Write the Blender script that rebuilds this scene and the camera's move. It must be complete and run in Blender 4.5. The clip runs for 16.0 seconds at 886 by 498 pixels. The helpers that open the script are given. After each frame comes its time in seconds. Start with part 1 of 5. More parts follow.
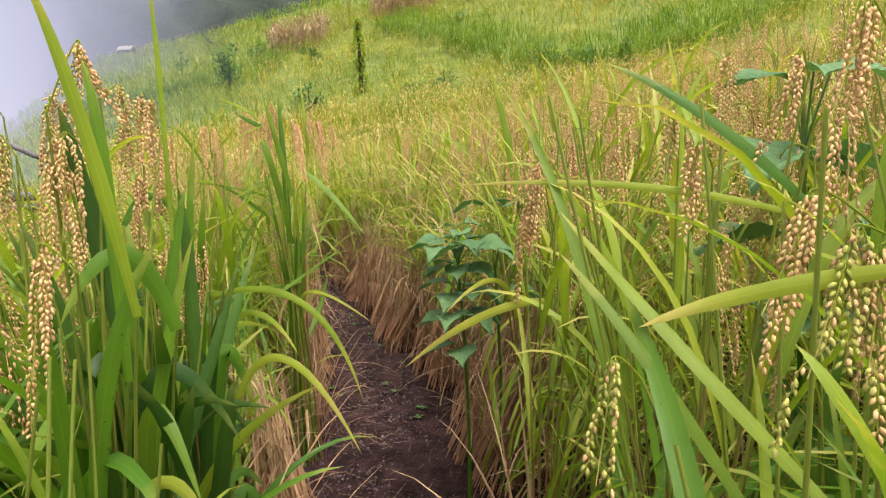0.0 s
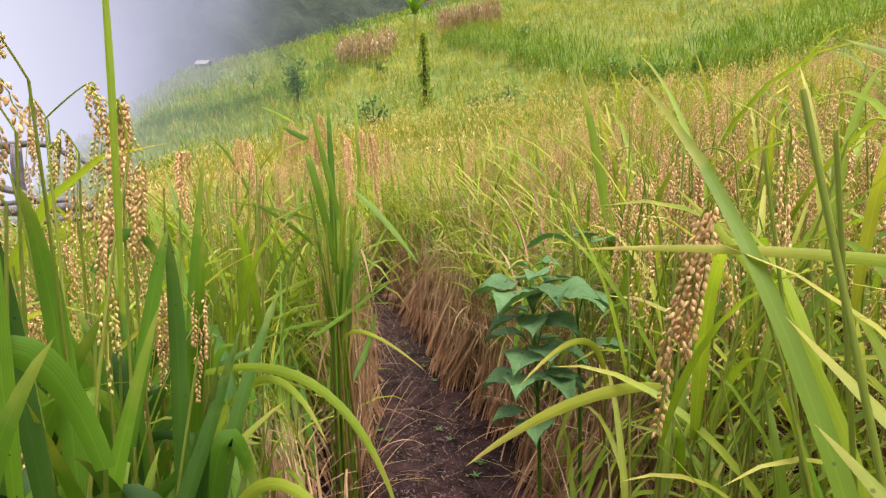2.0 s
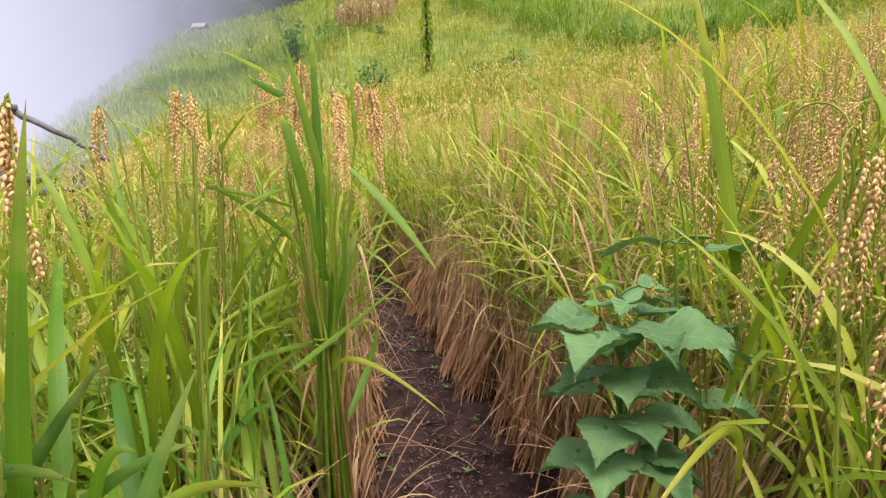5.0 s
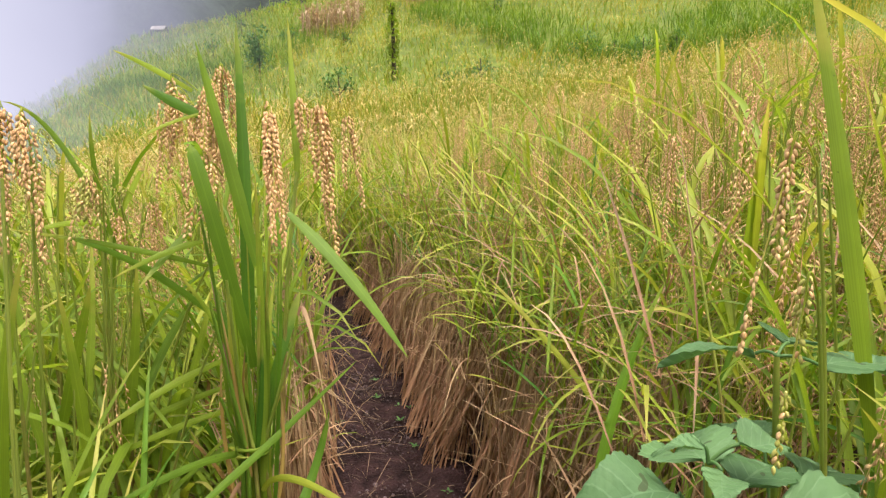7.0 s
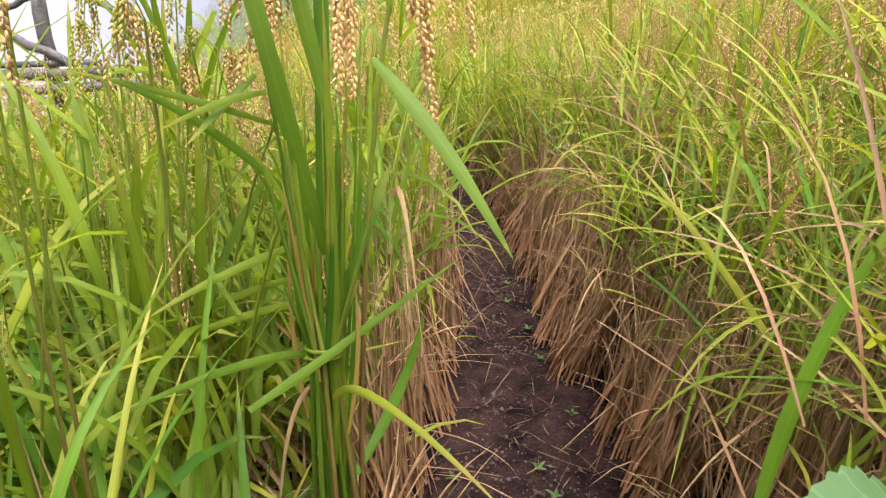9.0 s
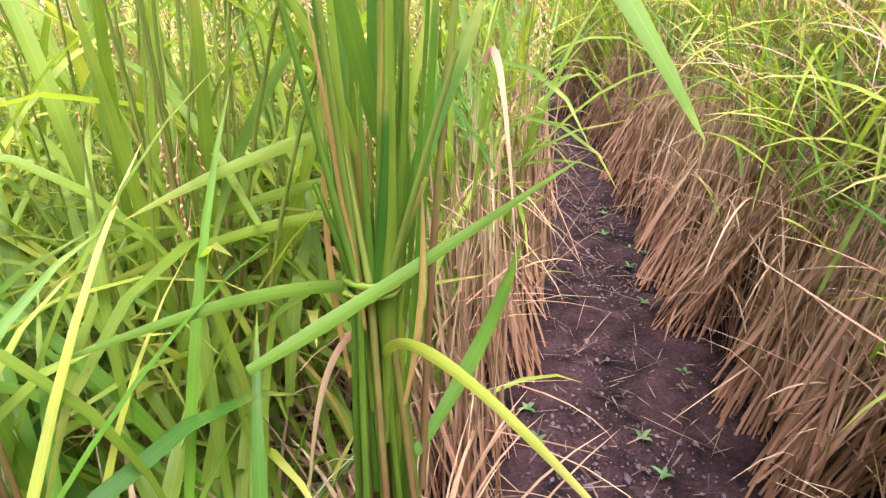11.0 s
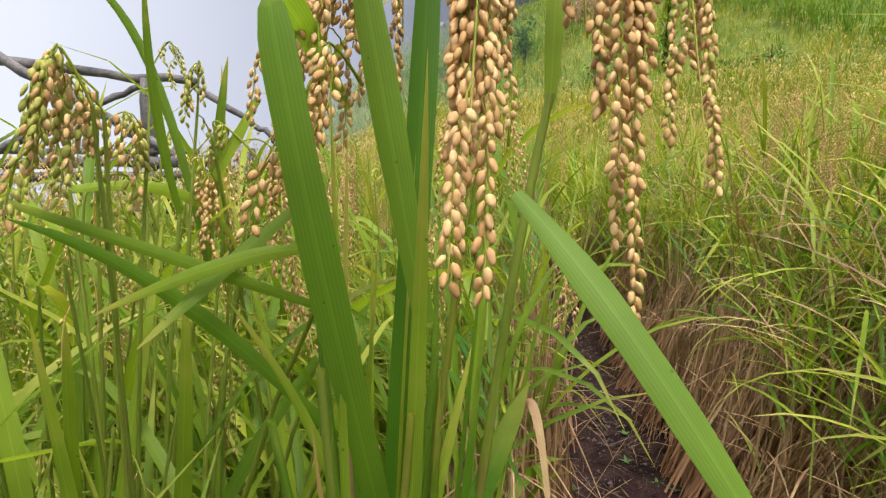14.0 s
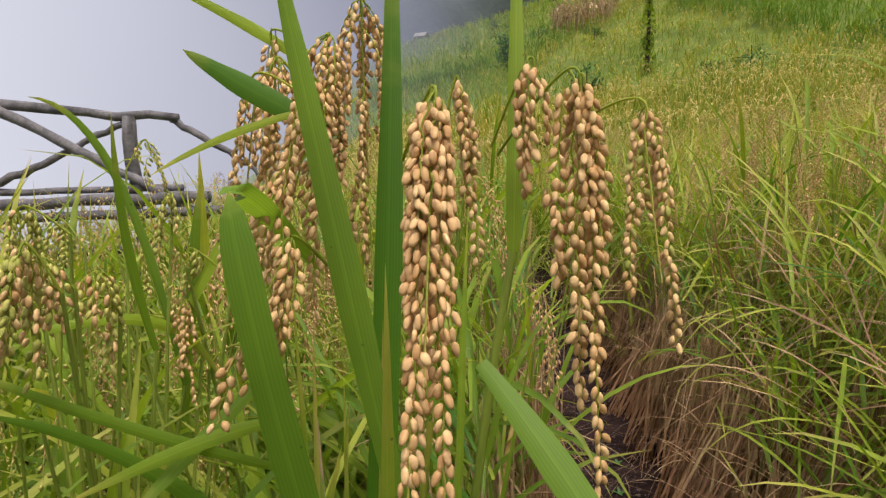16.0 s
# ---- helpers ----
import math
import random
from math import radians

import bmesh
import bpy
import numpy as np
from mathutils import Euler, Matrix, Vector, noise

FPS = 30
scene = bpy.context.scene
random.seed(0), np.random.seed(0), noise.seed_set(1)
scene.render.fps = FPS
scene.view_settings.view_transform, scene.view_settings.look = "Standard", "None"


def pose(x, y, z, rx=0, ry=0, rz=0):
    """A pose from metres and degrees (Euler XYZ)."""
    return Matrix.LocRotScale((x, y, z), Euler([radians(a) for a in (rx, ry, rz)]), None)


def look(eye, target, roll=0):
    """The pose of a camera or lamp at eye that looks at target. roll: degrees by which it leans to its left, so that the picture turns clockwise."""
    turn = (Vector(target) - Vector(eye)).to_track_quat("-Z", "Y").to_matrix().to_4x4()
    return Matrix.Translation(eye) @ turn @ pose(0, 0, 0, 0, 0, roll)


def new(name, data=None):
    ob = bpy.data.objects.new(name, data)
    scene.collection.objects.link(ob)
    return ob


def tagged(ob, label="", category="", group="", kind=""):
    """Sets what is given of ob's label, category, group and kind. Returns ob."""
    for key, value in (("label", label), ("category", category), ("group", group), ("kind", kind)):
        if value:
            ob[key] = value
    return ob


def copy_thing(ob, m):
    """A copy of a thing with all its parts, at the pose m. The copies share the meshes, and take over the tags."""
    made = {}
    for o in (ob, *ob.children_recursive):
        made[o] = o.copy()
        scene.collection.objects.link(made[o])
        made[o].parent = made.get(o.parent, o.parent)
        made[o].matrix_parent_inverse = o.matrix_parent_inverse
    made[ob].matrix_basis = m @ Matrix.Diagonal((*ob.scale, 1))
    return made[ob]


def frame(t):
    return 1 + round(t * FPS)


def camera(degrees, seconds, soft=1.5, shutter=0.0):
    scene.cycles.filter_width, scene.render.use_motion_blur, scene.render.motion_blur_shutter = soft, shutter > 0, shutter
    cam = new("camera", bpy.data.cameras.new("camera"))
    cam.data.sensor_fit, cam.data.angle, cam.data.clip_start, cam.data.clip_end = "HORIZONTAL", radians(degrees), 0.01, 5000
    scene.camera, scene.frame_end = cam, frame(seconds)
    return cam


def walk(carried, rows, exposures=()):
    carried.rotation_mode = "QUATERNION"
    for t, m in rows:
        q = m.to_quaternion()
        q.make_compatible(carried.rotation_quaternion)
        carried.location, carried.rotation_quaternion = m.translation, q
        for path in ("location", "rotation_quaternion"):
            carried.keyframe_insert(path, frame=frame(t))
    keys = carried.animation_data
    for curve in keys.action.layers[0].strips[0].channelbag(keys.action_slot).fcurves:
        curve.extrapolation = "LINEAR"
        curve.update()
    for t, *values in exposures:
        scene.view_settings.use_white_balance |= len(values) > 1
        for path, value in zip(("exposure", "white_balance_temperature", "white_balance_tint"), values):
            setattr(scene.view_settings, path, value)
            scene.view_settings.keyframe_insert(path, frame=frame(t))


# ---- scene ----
cam = camera(71.3, 16.0, soft=1.3)
PATH = [
    (0, (0.045, 0.037, 1.111), (-0.019, 2.008, 0.775), -2.5),
    (0.5, (0.044, 0.106, 1.119), (-0.015, 2.077, 0.783), -2.2),
    (1, (0.037, 0.198, 1.132), (-0.081, 2.168, 0.805), -2.6),
    (1.5, (0.023, 0.256, 1.13), (-0.192, 2.217, 0.803), -2.3),
    (2, (0.007, 0.35, 1.125), (-0.245, 2.313, 0.839), -1.6),
    (2.5, (-0.023, 0.457, 1.131), (-0.19, 2.426, 0.823), -1.7),
    (3, (-0.043, 0.513, 1.132), (-0.197, 2.475, 0.777), -1.6),
    (3.5, (-0.058, 0.582, 1.126), (-0.272, 2.54, 0.776), -1.9),
    (3.7, (-0.072, 0.619, 1.121), (-0.325, 2.562, 0.723), -2.2),
    (5.8, (-0.124, 0.969, 1.123), (-0.34, 2.92, 0.74), -0.1),
    (6, (-0.135, 1.012, 1.13), (-0.32, 2.965, 0.744), 0.0),
    (6.5, (-0.166, 1.098, 1.153), (-0.305, 3.06, 0.796), 0.1),
    (7, (-0.163, 1.182, 1.158), (-0.307, 3.144, 0.796), -0.5),
    (7.5, (-0.158, 1.276, 1.167), (-0.351, 3.228, 0.773), -0.6),
    (8, (-0.148, 1.335, 1.155), (-0.464, 3.25, 0.675), -1.2),
    (8.2, (-0.151, 1.348, 1.146), (-0.491, 3.245, 0.608), -0.8),
    (8.5, (-0.144, 1.387, 1.115), (-0.609, 3.226, 0.48), 0.3),
    (9, (-0.149, 1.425, 1.067), (-0.753, 3.214, 0.408), -0.3),
    (9.5, (-0.187, 1.466, 1.026), (-0.883, 3.219, 0.36), -3.4),
    (9.7, (-0.177, 1.483, 1.016), (-0.929, 3.199, 0.318), -3.9),
    (11.8, (-0.326, 1.749, 0.907), (-1.116, 3.359, 0.022), 0.2),
    (12, (-0.334, 1.756, 0.912), (-1.134, 3.383, 0.067), 0.0),
    (12.5, (-0.354, 1.777, 0.926), (-1.168, 3.431, 0.152), 0.4),
    (12.8, (-0.36, 1.79, 0.953), (-1.181, 3.472, 0.25), 1.1),
    (13, (-0.356, 1.78, 0.981), (-1.208, 3.485, 0.376), 0.3),
    (13.5, (-0.35, 1.784, 1.033), (-1.244, 3.515, 0.58), 0.3),
    (14, (-0.35, 1.79, 1.076), (-1.241, 3.539, 0.692), 1.2),
    (14.5, (-0.363, 1.8, 1.1), (-1.253, 3.56, 0.765), 1.0),
    (15, (-0.362, 1.804, 1.125), (-1.251, 3.572, 0.84), 0.6),
    (15.5, (-0.354, 1.808, 1.153), (-1.216, 3.585, 0.84), 0.3),
    (16, (-0.341, 1.806, 1.178), (-1.208, 3.572, 0.817), -0.7),
]
EXPOSURES = [(0, 1.04, 6600, 16), (8.0, 1.07, 6600, 16), (9.0, 1.17, 6550, 16), (9.5, 1.24, 6500, 17), (11.5, 2.0, 5550, 28), (12.5, 1.9, 5550, 27), (13.0, 1.62, 5700, 23), (13.5, 1.05, 6300, 10), (14.0, 0.70, 6500, 7), (15.0, 0.44, 6600, 10), (16.0, 0.30, 6600, 12)]
walk(cam, [(t, look(eye, target, roll)) for t, eye, target, roll in PATH], EXPOSURES)

# ---- light ----
world = bpy.data.worlds.new("overcast")
scene.world = world
world.use_nodes = True
wn, wl = world.node_tree.nodes, world.node_tree.links
sky = wn.new("ShaderNodeTexSky")
sky.sky_type, sky.sun_disc = "NISHITA", False
sky.sun_elevation, sky.sun_rotation = radians(69), radians(128)
sky.air_density, sky.dust_density = 1.0, 6.0
pale = wn.new("ShaderNodeHueSaturation")
pale.inputs["Saturation"].default_value = 0.25
wl.new(sky.outputs[0], pale.inputs["Color"])
wl.new(pale.outputs[0], wn["Background"].inputs["Color"])
wn["Background"].inputs["Strength"].default_value = 0.12
sun = new("sun", bpy.data.lights.new("sun", "SUN"))
sun.data.energy, sun.data.angle, sun.data.color = 1.7, radians(28), (1.0, 0.95, 0.86)
sun.matrix_world = look((0, 0, 0), (-0.22, 0.32, -1.25))


# ---- materials ----
def material(name):
    m = bpy.data.materials.new(name)
    m.use_nodes = True
    n, l = m.node_tree.nodes, m.node_tree.links
    return m, n, l, n["Principled BSDF"]


def ramp(n, l, source, stops):
    r = n.new("ShaderNodeValToRGB")
    while len(r.color_ramp.elements) < len(stops):
        r.color_ramp.elements.new(0.5)
    for e, (p, c) in zip(r.color_ramp.elements, stops):
        e.position, e.color = p, (*c, 1)
    l.new(source, r.inputs[0])
    return r.outputs[0]


def mixed(n, l, kind, fac, a, b):
    m = n.new("ShaderNodeMix")
    m.data_type, m.blend_type = "RGBA", kind
    for socket, v in ((m.inputs[0], fac), (m.inputs[6], a), (m.inputs[7], b)):
        if isinstance(v, (int, float)):
            socket.default_value = v
        elif isinstance(v, tuple):
            socket.default_value = (*v, 1)
        else:
            l.new(v, socket)
    return m.outputs[2]


def maths(n, l, op, a, b=0.0):
    m = n.new("ShaderNodeMath")
    m.operation = op
    for socket, v in zip(m.inputs, (a, b)):
        if isinstance(v, (int, float)):
            socket.default_value = v
        else:
            l.new(v, socket)
    return m.outputs[0]


def textured(n, l, scale, detail=4.0, coords="Object"):
    t, c = n.new("ShaderNodeTexNoise"), n.new("ShaderNodeTexCoord")
    t.inputs["Scale"].default_value, t.inputs["Detail"].default_value = scale, detail
    l.new(c.outputs[coords], t.inputs["Vector"])
    return t.outputs[0]


def blade_material(name, dark, light, tip, tip_from=0.72, glow=0.4, rough=0.5, spots=0.0, foot=None, foot_to=0.3, broad=0.0):
    """A grass blade: veined along its length, drying towards the tip, letting light through."""
    m, n, l, b = material(name)
    info, geo, uv = n.new("ShaderNodeObjectInfo"), n.new("ShaderNodeNewGeometry"), n.new("ShaderNodeUVMap")
    sep = n.new("ShaderNodeSeparateXYZ")
    l.new(uv.outputs[0], sep.inputs[0])
    pick = maths(n, l, "FRACT", maths(n, l, "ADD", info.outputs["Random"], geo.outputs["Random Per Island"]))
    col = mixed(n, l, "MIX", pick, dark, light)
    patch = textured(n, l, 9.0)
    col = mixed(n, l, "MULTIPLY", 0.55, col, ramp(n, l, patch, [(0.3, (0.62, 0.66, 0.6)), (0.7, (1.15, 1.1, 1.0))]))
    wave = maths(n, l, "SINE", maths(n, l, "MULTIPLY", sep.outputs[0], 62.0))
    veins = maths(n, l, "ADD", maths(n, l, "MULTIPLY", wave, 0.065), 0.95)
    rib = maths(n, l, "LESS_THAN", maths(n, l, "ABSOLUTE", maths(n, l, "SUBTRACT", sep.outputs[0], 0.5)), 0.05)
    veins = maths(n, l, "ADD", veins, maths(n, l, "MULTIPLY", rib, 0.12))
    grey = n.new("ShaderNodeCombineColor")
    for i in range(3):
        l.new(veins, grey.inputs[i])
    col = mixed(n, l, "MULTIPLY", 1.0, col, grey.outputs[0])
    edge = maths(n, l, "ADD", sep.outputs[1], maths(n, l, "MULTIPLY", maths(n, l, "SUBTRACT", textured(n, l, 30.0), 0.5), 0.5))
    dry = n.new("ShaderNodeMapRange")
    dry.inputs[1].default_value, dry.inputs[2].default_value = tip_from, 1.08
    l.new(edge, dry.inputs[0])
    col = mixed(n, l, "MIX", dry.outputs[0], col, tip)
    if foot:
        low = n.new("ShaderNodeMapRange")
        low.inputs[1].default_value, low.inputs[2].default_value, low.inputs[3].default_value, low.inputs[4].default_value = foot_to, foot_to + 0.3, 1.0, 0.0
        l.new(edge, low.inputs[0])
        col = mixed(n, l, "MIX", low.outputs[0], col, foot)
    if spots:
        dots = n.new("ShaderNodeTexVoronoi")
        c = n.new("ShaderNodeTexCoord")
        l.new(c.outputs["Object"], dots.inputs["Vector"])
        dots.inputs["Scale"].default_value = 70.0
        few = maths(n, l, "MULTIPLY", maths(n, l, "LESS_THAN", dots.outputs["Distance"], 0.075), maths(n, l, "GREATER_THAN", textured(n, l, 12.0), 0.52))
        col = mixed(n, l, "MIX", maths(n, l, "MULTIPLY", few, spots), col, (0.03, 0.028, 0.012))
    if broad:
        col = mixed(n, l, "MULTIPLY", broad, col, ramp(n, l, textured(n, l, 0.16, 5.0), [(0.35, (0.55, 0.72, 0.6)), (0.62, (1.15, 1.02, 1.0))]))
    l.new(col, b.inputs["Base Color"])
    b.inputs["Roughness"].default_value = rough
    b.inputs["Specular IOR Level"].default_value = 0.35
    bump = n.new("ShaderNodeBump")
    bump.inputs["Strength"].default_value, bump.inputs["Distance"].default_value = 0.25, 0.001
    l.new(veins, bump.inputs["Height"])
    l.new(bump.outputs[0], b.inputs["Normal"])
    trans, add = n.new("ShaderNodeBsdfTranslucent"), n.new("ShaderNodeMixShader")
    l.new(mixed(n, l, "MULTIPLY", 1.0, col, (1.25, 1.2, 0.6)), trans.inputs[0])
    add.inputs[0].default_value = glow
    l.new(b.outputs[0], add.inputs[1]), l.new(trans.outputs[0], add.inputs[2])
    l.new(add.outputs[0], n["Material Output"].inputs[0])
    return m


LEAF = blade_material("rice_leaf", (0.14, 0.25, 0.018), (0.33, 0.45, 0.042), (0.48, 0.43, 0.09), spots=0.5, glow=0.5)
LEAF_DEEP = blade_material("deep_green_leaf", (0.06, 0.17, 0.012), (0.16, 0.32, 0.022), (0.32, 0.36, 0.06), tip_from=0.75, spots=0.7)
LEAF_DARK = blade_material("dark_spotted_leaf", (0.026, 0.082, 0.010), (0.075, 0.17, 0.02), (0.20, 0.24, 0.05), tip_from=0.8, glow=0.22, spots=0.9)
LEAF_YELLOW = blade_material("yellowing_leaf", (0.29, 0.38, 0.03), (0.46, 0.50, 0.07), (0.55, 0.45, 0.14), tip_from=0.6)
LEAF_FRESH = blade_material("fresh_leaf", (0.14, 0.27, 0.022), (0.23, 0.38, 0.045), (0.30, 0.40, 0.06), tip_from=0.95, spots=0.4, glow=0.5)
STRAW = blade_material("dry_straw", (0.22, 0.118, 0.062), (0.58, 0.395, 0.228), (0.50, 0.39, 0.22), glow=0.15, rough=0.6, foot=(0.33, 0.175, 0.095), foot_to=0.2)
STEM = blade_material("rice_stem", (0.24, 0.33, 0.04), (0.38, 0.44, 0.08), (0.28, 0.34, 0.06), glow=0.4, foot=(0.28, 0.17, 0.065), foot_to=0.35)
RUST = blade_material("rust_dry_leaf", (0.26, 0.15, 0.035), (0.46, 0.31, 0.09), (0.42, 0.30, 0.13), glow=0.2)
FAR_GOLD = blade_material("ripening_field", (0.25, 0.28, 0.03), (0.44, 0.41, 0.07), (0.52, 0.40, 0.11), tip_from=0.55, broad=0.8)
FAR_LUSH = blade_material("lush_terrace", (0.10, 0.20, 0.020), (0.20, 0.32, 0.03), (0.34, 0.38, 0.06), tip_from=0.65, broad=0.5)
FAR_HEAD = blade_material("distant_heads", (0.56, 0.42, 0.17), (0.76, 0.60, 0.30), (0.66, 0.5, 0.22))
FAR_GREEN = blade_material("green_hillside", (0.13, 0.26, 0.015), (0.26, 0.39, 0.03), (0.38, 0.42, 0.06), tip_from=0.7, broad=0.8)


def grain_material(name, dark, light):
    m, n, l, b = material(name)
    geo, info = n.new("ShaderNodeNewGeometry"), n.new("ShaderNodeObjectInfo")
    col = mixed(n, l, "MIX", geo.outputs["Random Per Island"], dark, light)
    col = mixed(n, l, "MULTIPLY", 0.5, col, ramp(n, l, textured(n, l, 260.0), [(0.32, (0.68, 0.58, 0.5)), (0.62, (1.08, 1.06, 1.0))]))
    col = mixed(n, l, "MULTIPLY", 0.35, col, ramp(n, l, info.outputs["Random"], [(0.0, (0.75, 0.8, 0.6)), (1.0, (1.1, 1.0, 0.95))]))
    l.new(col, b.inputs["Base Color"])
    b.inputs["Roughness"].default_value = 0.62
    b.inputs["Specular IOR Level"].default_value = 0.3
    bump = n.new("ShaderNodeBump")
    bump.inputs["Strength"].default_value, bump.inputs["Distance"].default_value = 0.4, 0.0006
    l.new(textured(n, l, 420.0), bump.inputs["Height"])
    l.new(bump.outputs[0], b.inputs["Normal"])
    return m


GRAIN = grain_material("ripe_grain", (0.54, 0.31, 0.135), (0.81, 0.555, 0.295))
GRAIN_GREEN = grain_material("unripe_grain", (0.30, 0.33, 0.06), (0.55, 0.50, 0.16))


def plain_material(name, dark, light, scale, rough=0.8, bump_height=0.004, fine=6.0):
    m, n, l, b = material(name)
    big, small = textured(n, l, scale, 6.0), textured(n, l, scale * fine, 5.0)
    col = ramp(n, l, big, [(0.3, dark), (0.72, light)])
    col = mixed(n, l, "MULTIPLY", 0.7, col, ramp(n, l, small, [(0.3, (0.55, 0.55, 0.55)), (0.7, (1.2, 1.2, 1.2))]))
    geo = n.new("ShaderNodeNewGeometry")
    col = mixed(n, l, "MULTIPLY", 0.4, col, ramp(n, l, geo.outputs["Random Per Island"], [(0, (0.6, 0.6, 0.6)), (1, (1.25, 1.25, 1.25))]))
    l.new(col, b.inputs["Base Color"])
    b.inputs["Roughness"].default_value = rough
    bump = n.new("ShaderNodeBump")
    bump.inputs["Strength"].default_value, bump.inputs["Distance"].default_value = 0.8, bump_height
    l.new(small, bump.inputs["Height"])
    l.new(bump.outputs[0], b.inputs["Normal"])
    return m


def dull(m, level):
    m.node_tree.nodes["Principled BSDF"].inputs["Specular IOR Level"].default_value = level
    return m


SOIL = plain_material("damp_soil", (0.015, 0.0075, 0.0072), (0.088, 0.046, 0.045), 14.0, 0.85, 0.04, 8.0)
dull(SOIL, 0.15)
PEBBLE = plain_material("small_stones", (0.05, 0.028, 0.031), (0.19, 0.13, 0.135), 30.0, 0.7)
HILL_SOIL = plain_material("overgrown_slope", (0.09, 0.14, 0.012), (0.20, 0.24, 0.03), 0.35, 0.9, 0.05)
STICK = plain_material("weathered_stick", (0.07, 0.064, 0.072), (0.23, 0.21, 0.22), 12.0, 0.8, 0.004)
LITTER = blade_material("trodden_straw", (0.07, 0.042, 0.028), (0.30, 0.20, 0.13), (0.26, 0.18, 0.11), glow=0.03, rough=0.75)
MAIZE = blade_material("dry_maize", (0.30, 0.19, 0.12), (0.52, 0.38, 0.26), (0.5, 0.38, 0.25), glow=0.2, rough=0.7)
FOREST = plain_material("dark_forest", (0.012, 0.02, 0.012), (0.04, 0.06, 0.035), 0.12, 0.95, 0.5)
TWIG = plain_material("dark_twig", (0.03, 0.02, 0.015), (0.08, 0.05, 0.04), 40.0)
BROAD = blade_material("broad_leaf", (0.075, 0.18, 0.045), (0.14, 0.28, 0.085), (0.13, 0.26, 0.08), tip_from=0.95, glow=0.25, rough=0.5)
ROOFING = plain_material("grey_thatch", (0.2, 0.19, 0.18), (0.4, 0.38, 0.36), 3.0)


# ---- mesh builders ----
rng = np.random.RandomState(7)


def uni(a, b, n=None):
    return rng.uniform(a, b, n)


def blades(base, az, el, length, droop, width, seg=8, cols=3, fold=0.35, twist=0.0, power=1.6, root=0.55):
    """Tapering ribbons that leave base at az and el (radians) and bend down by droop."""
    base, az, el, length, droop, width, twist = [np.atleast_1d(np.asarray(v, float)) for v in (base, az, el, length, droop, width, twist)]
    base = base.reshape(-1, 3)
    n = max(len(base), len(az), len(length))
    base = np.broadcast_to(base, (n, 3))
    az, el, length, droop, width, twist = [np.broadcast_to(v, (n,)) for v in (az, el, length, droop, width, twist)]
    s = np.linspace(0, 1, seg + 1)
    mid = (s[1:] + s[:-1]) / 2
    th = el[:, None] - droop[:, None] * mid[None, :] ** power
    step = (length / seg)[:, None]
    flat = np.concatenate([np.zeros((n, 1)), np.cumsum(np.cos(th) * step, 1)], 1)
    up = np.concatenate([np.zeros((n, 1)), np.cumsum(np.sin(th) * step, 1)], 1)
    ca, sa = np.cos(az)[:, None], np.sin(az)[:, None]
    p = np.stack([base[:, :1] + flat * ca, base[:, 1:2] + flat * sa, base[:, 2:] + up], 2)
    tv = el[:, None] - droop[:, None] * s[None, :] ** power
    side = np.stack([-sa + 0 * tv, ca + 0 * tv, 0 * tv], 2)
    nor = np.stack([-np.sin(tv) * ca, -np.sin(tv) * sa, np.cos(tv)], 2)
    tw = (twist[:, None] * s[None, :])[..., None]
    side, nor = side * np.cos(tw) + nor * np.sin(tw), nor * np.cos(tw) - side * np.sin(tw)
    prof = (root + (1 - root) * np.clip(s / 0.3, 0, 1) ** 0.8) * np.clip(1 - s ** 2.6, 0, 1) ** 0.9
    w = (width[:, None] * 0.5 * prof[None, :])[..., None]
    rows = [p - side * w, p - nor * w * fold, p + side * w] if cols == 3 else [p - side * w, p + side * w]
    v = np.stack(rows, 2)
    u = np.linspace(0, 1, cols)
    uv = np.stack(np.broadcast_arrays(u[None, None, :], s[None, :, None]), 3)
    uv = np.broadcast_to(uv, (n, seg + 1, cols, 2))
    idx = np.arange(n * (seg + 1) * cols).reshape(n, seg + 1, cols)
    f = np.stack([idx[:, :-1, :-1], idx[:, :-1, 1:], idx[:, 1:, 1:], idx[:, 1:, :-1]], 3).reshape(-1, 4)
    return v.reshape(-1, 3), f, uv.reshape(-1, 2)


def tube(points, radii, sides=6):
    """A round stalk through points."""
    p = np.asarray(points, float)
    n = len(p)
    r = np.broadcast_to(np.asarray(radii, float), (n,))
    d = np.gradient(p, axis=0)
    d /= np.linalg.norm(d, axis=1)[:, None] + 1e-9
    ref = np.array([0.31, 0.91, 0.27]) if abs(d[0] @ np.array([0.31, 0.91, 0.27])) < 0.9 else np.array([0.9, 0.1, 0.4])
    a = np.cross(d, ref)
    a /= np.linalg.norm(a, axis=1)[:, None] + 1e-9
    b = np.cross(d, a)
    ang = np.linspace(0, 2 * np.pi, sides, endpoint=False)
    v = p[:, None] + r[:, None, None] * (a[:, None] * np.cos(ang)[None, :, None] + b[:, None] * np.sin(ang)[None, :, None])
    idx = np.arange(n * sides).reshape(n, sides)
    nxt = np.roll(idx, -1, 1)
    f = np.stack([idx[:-1], nxt[:-1], nxt[1:], idx[1:]], 2).reshape(-1, 4)
    uv = np.stack(np.broadcast_arrays(np.linspace(0, 1, sides)[None, :] * 0.4, np.linspace(0, 1, n)[:, None]), 2)
    return v.reshape(-1, 3), f, uv.reshape(-1, 2)


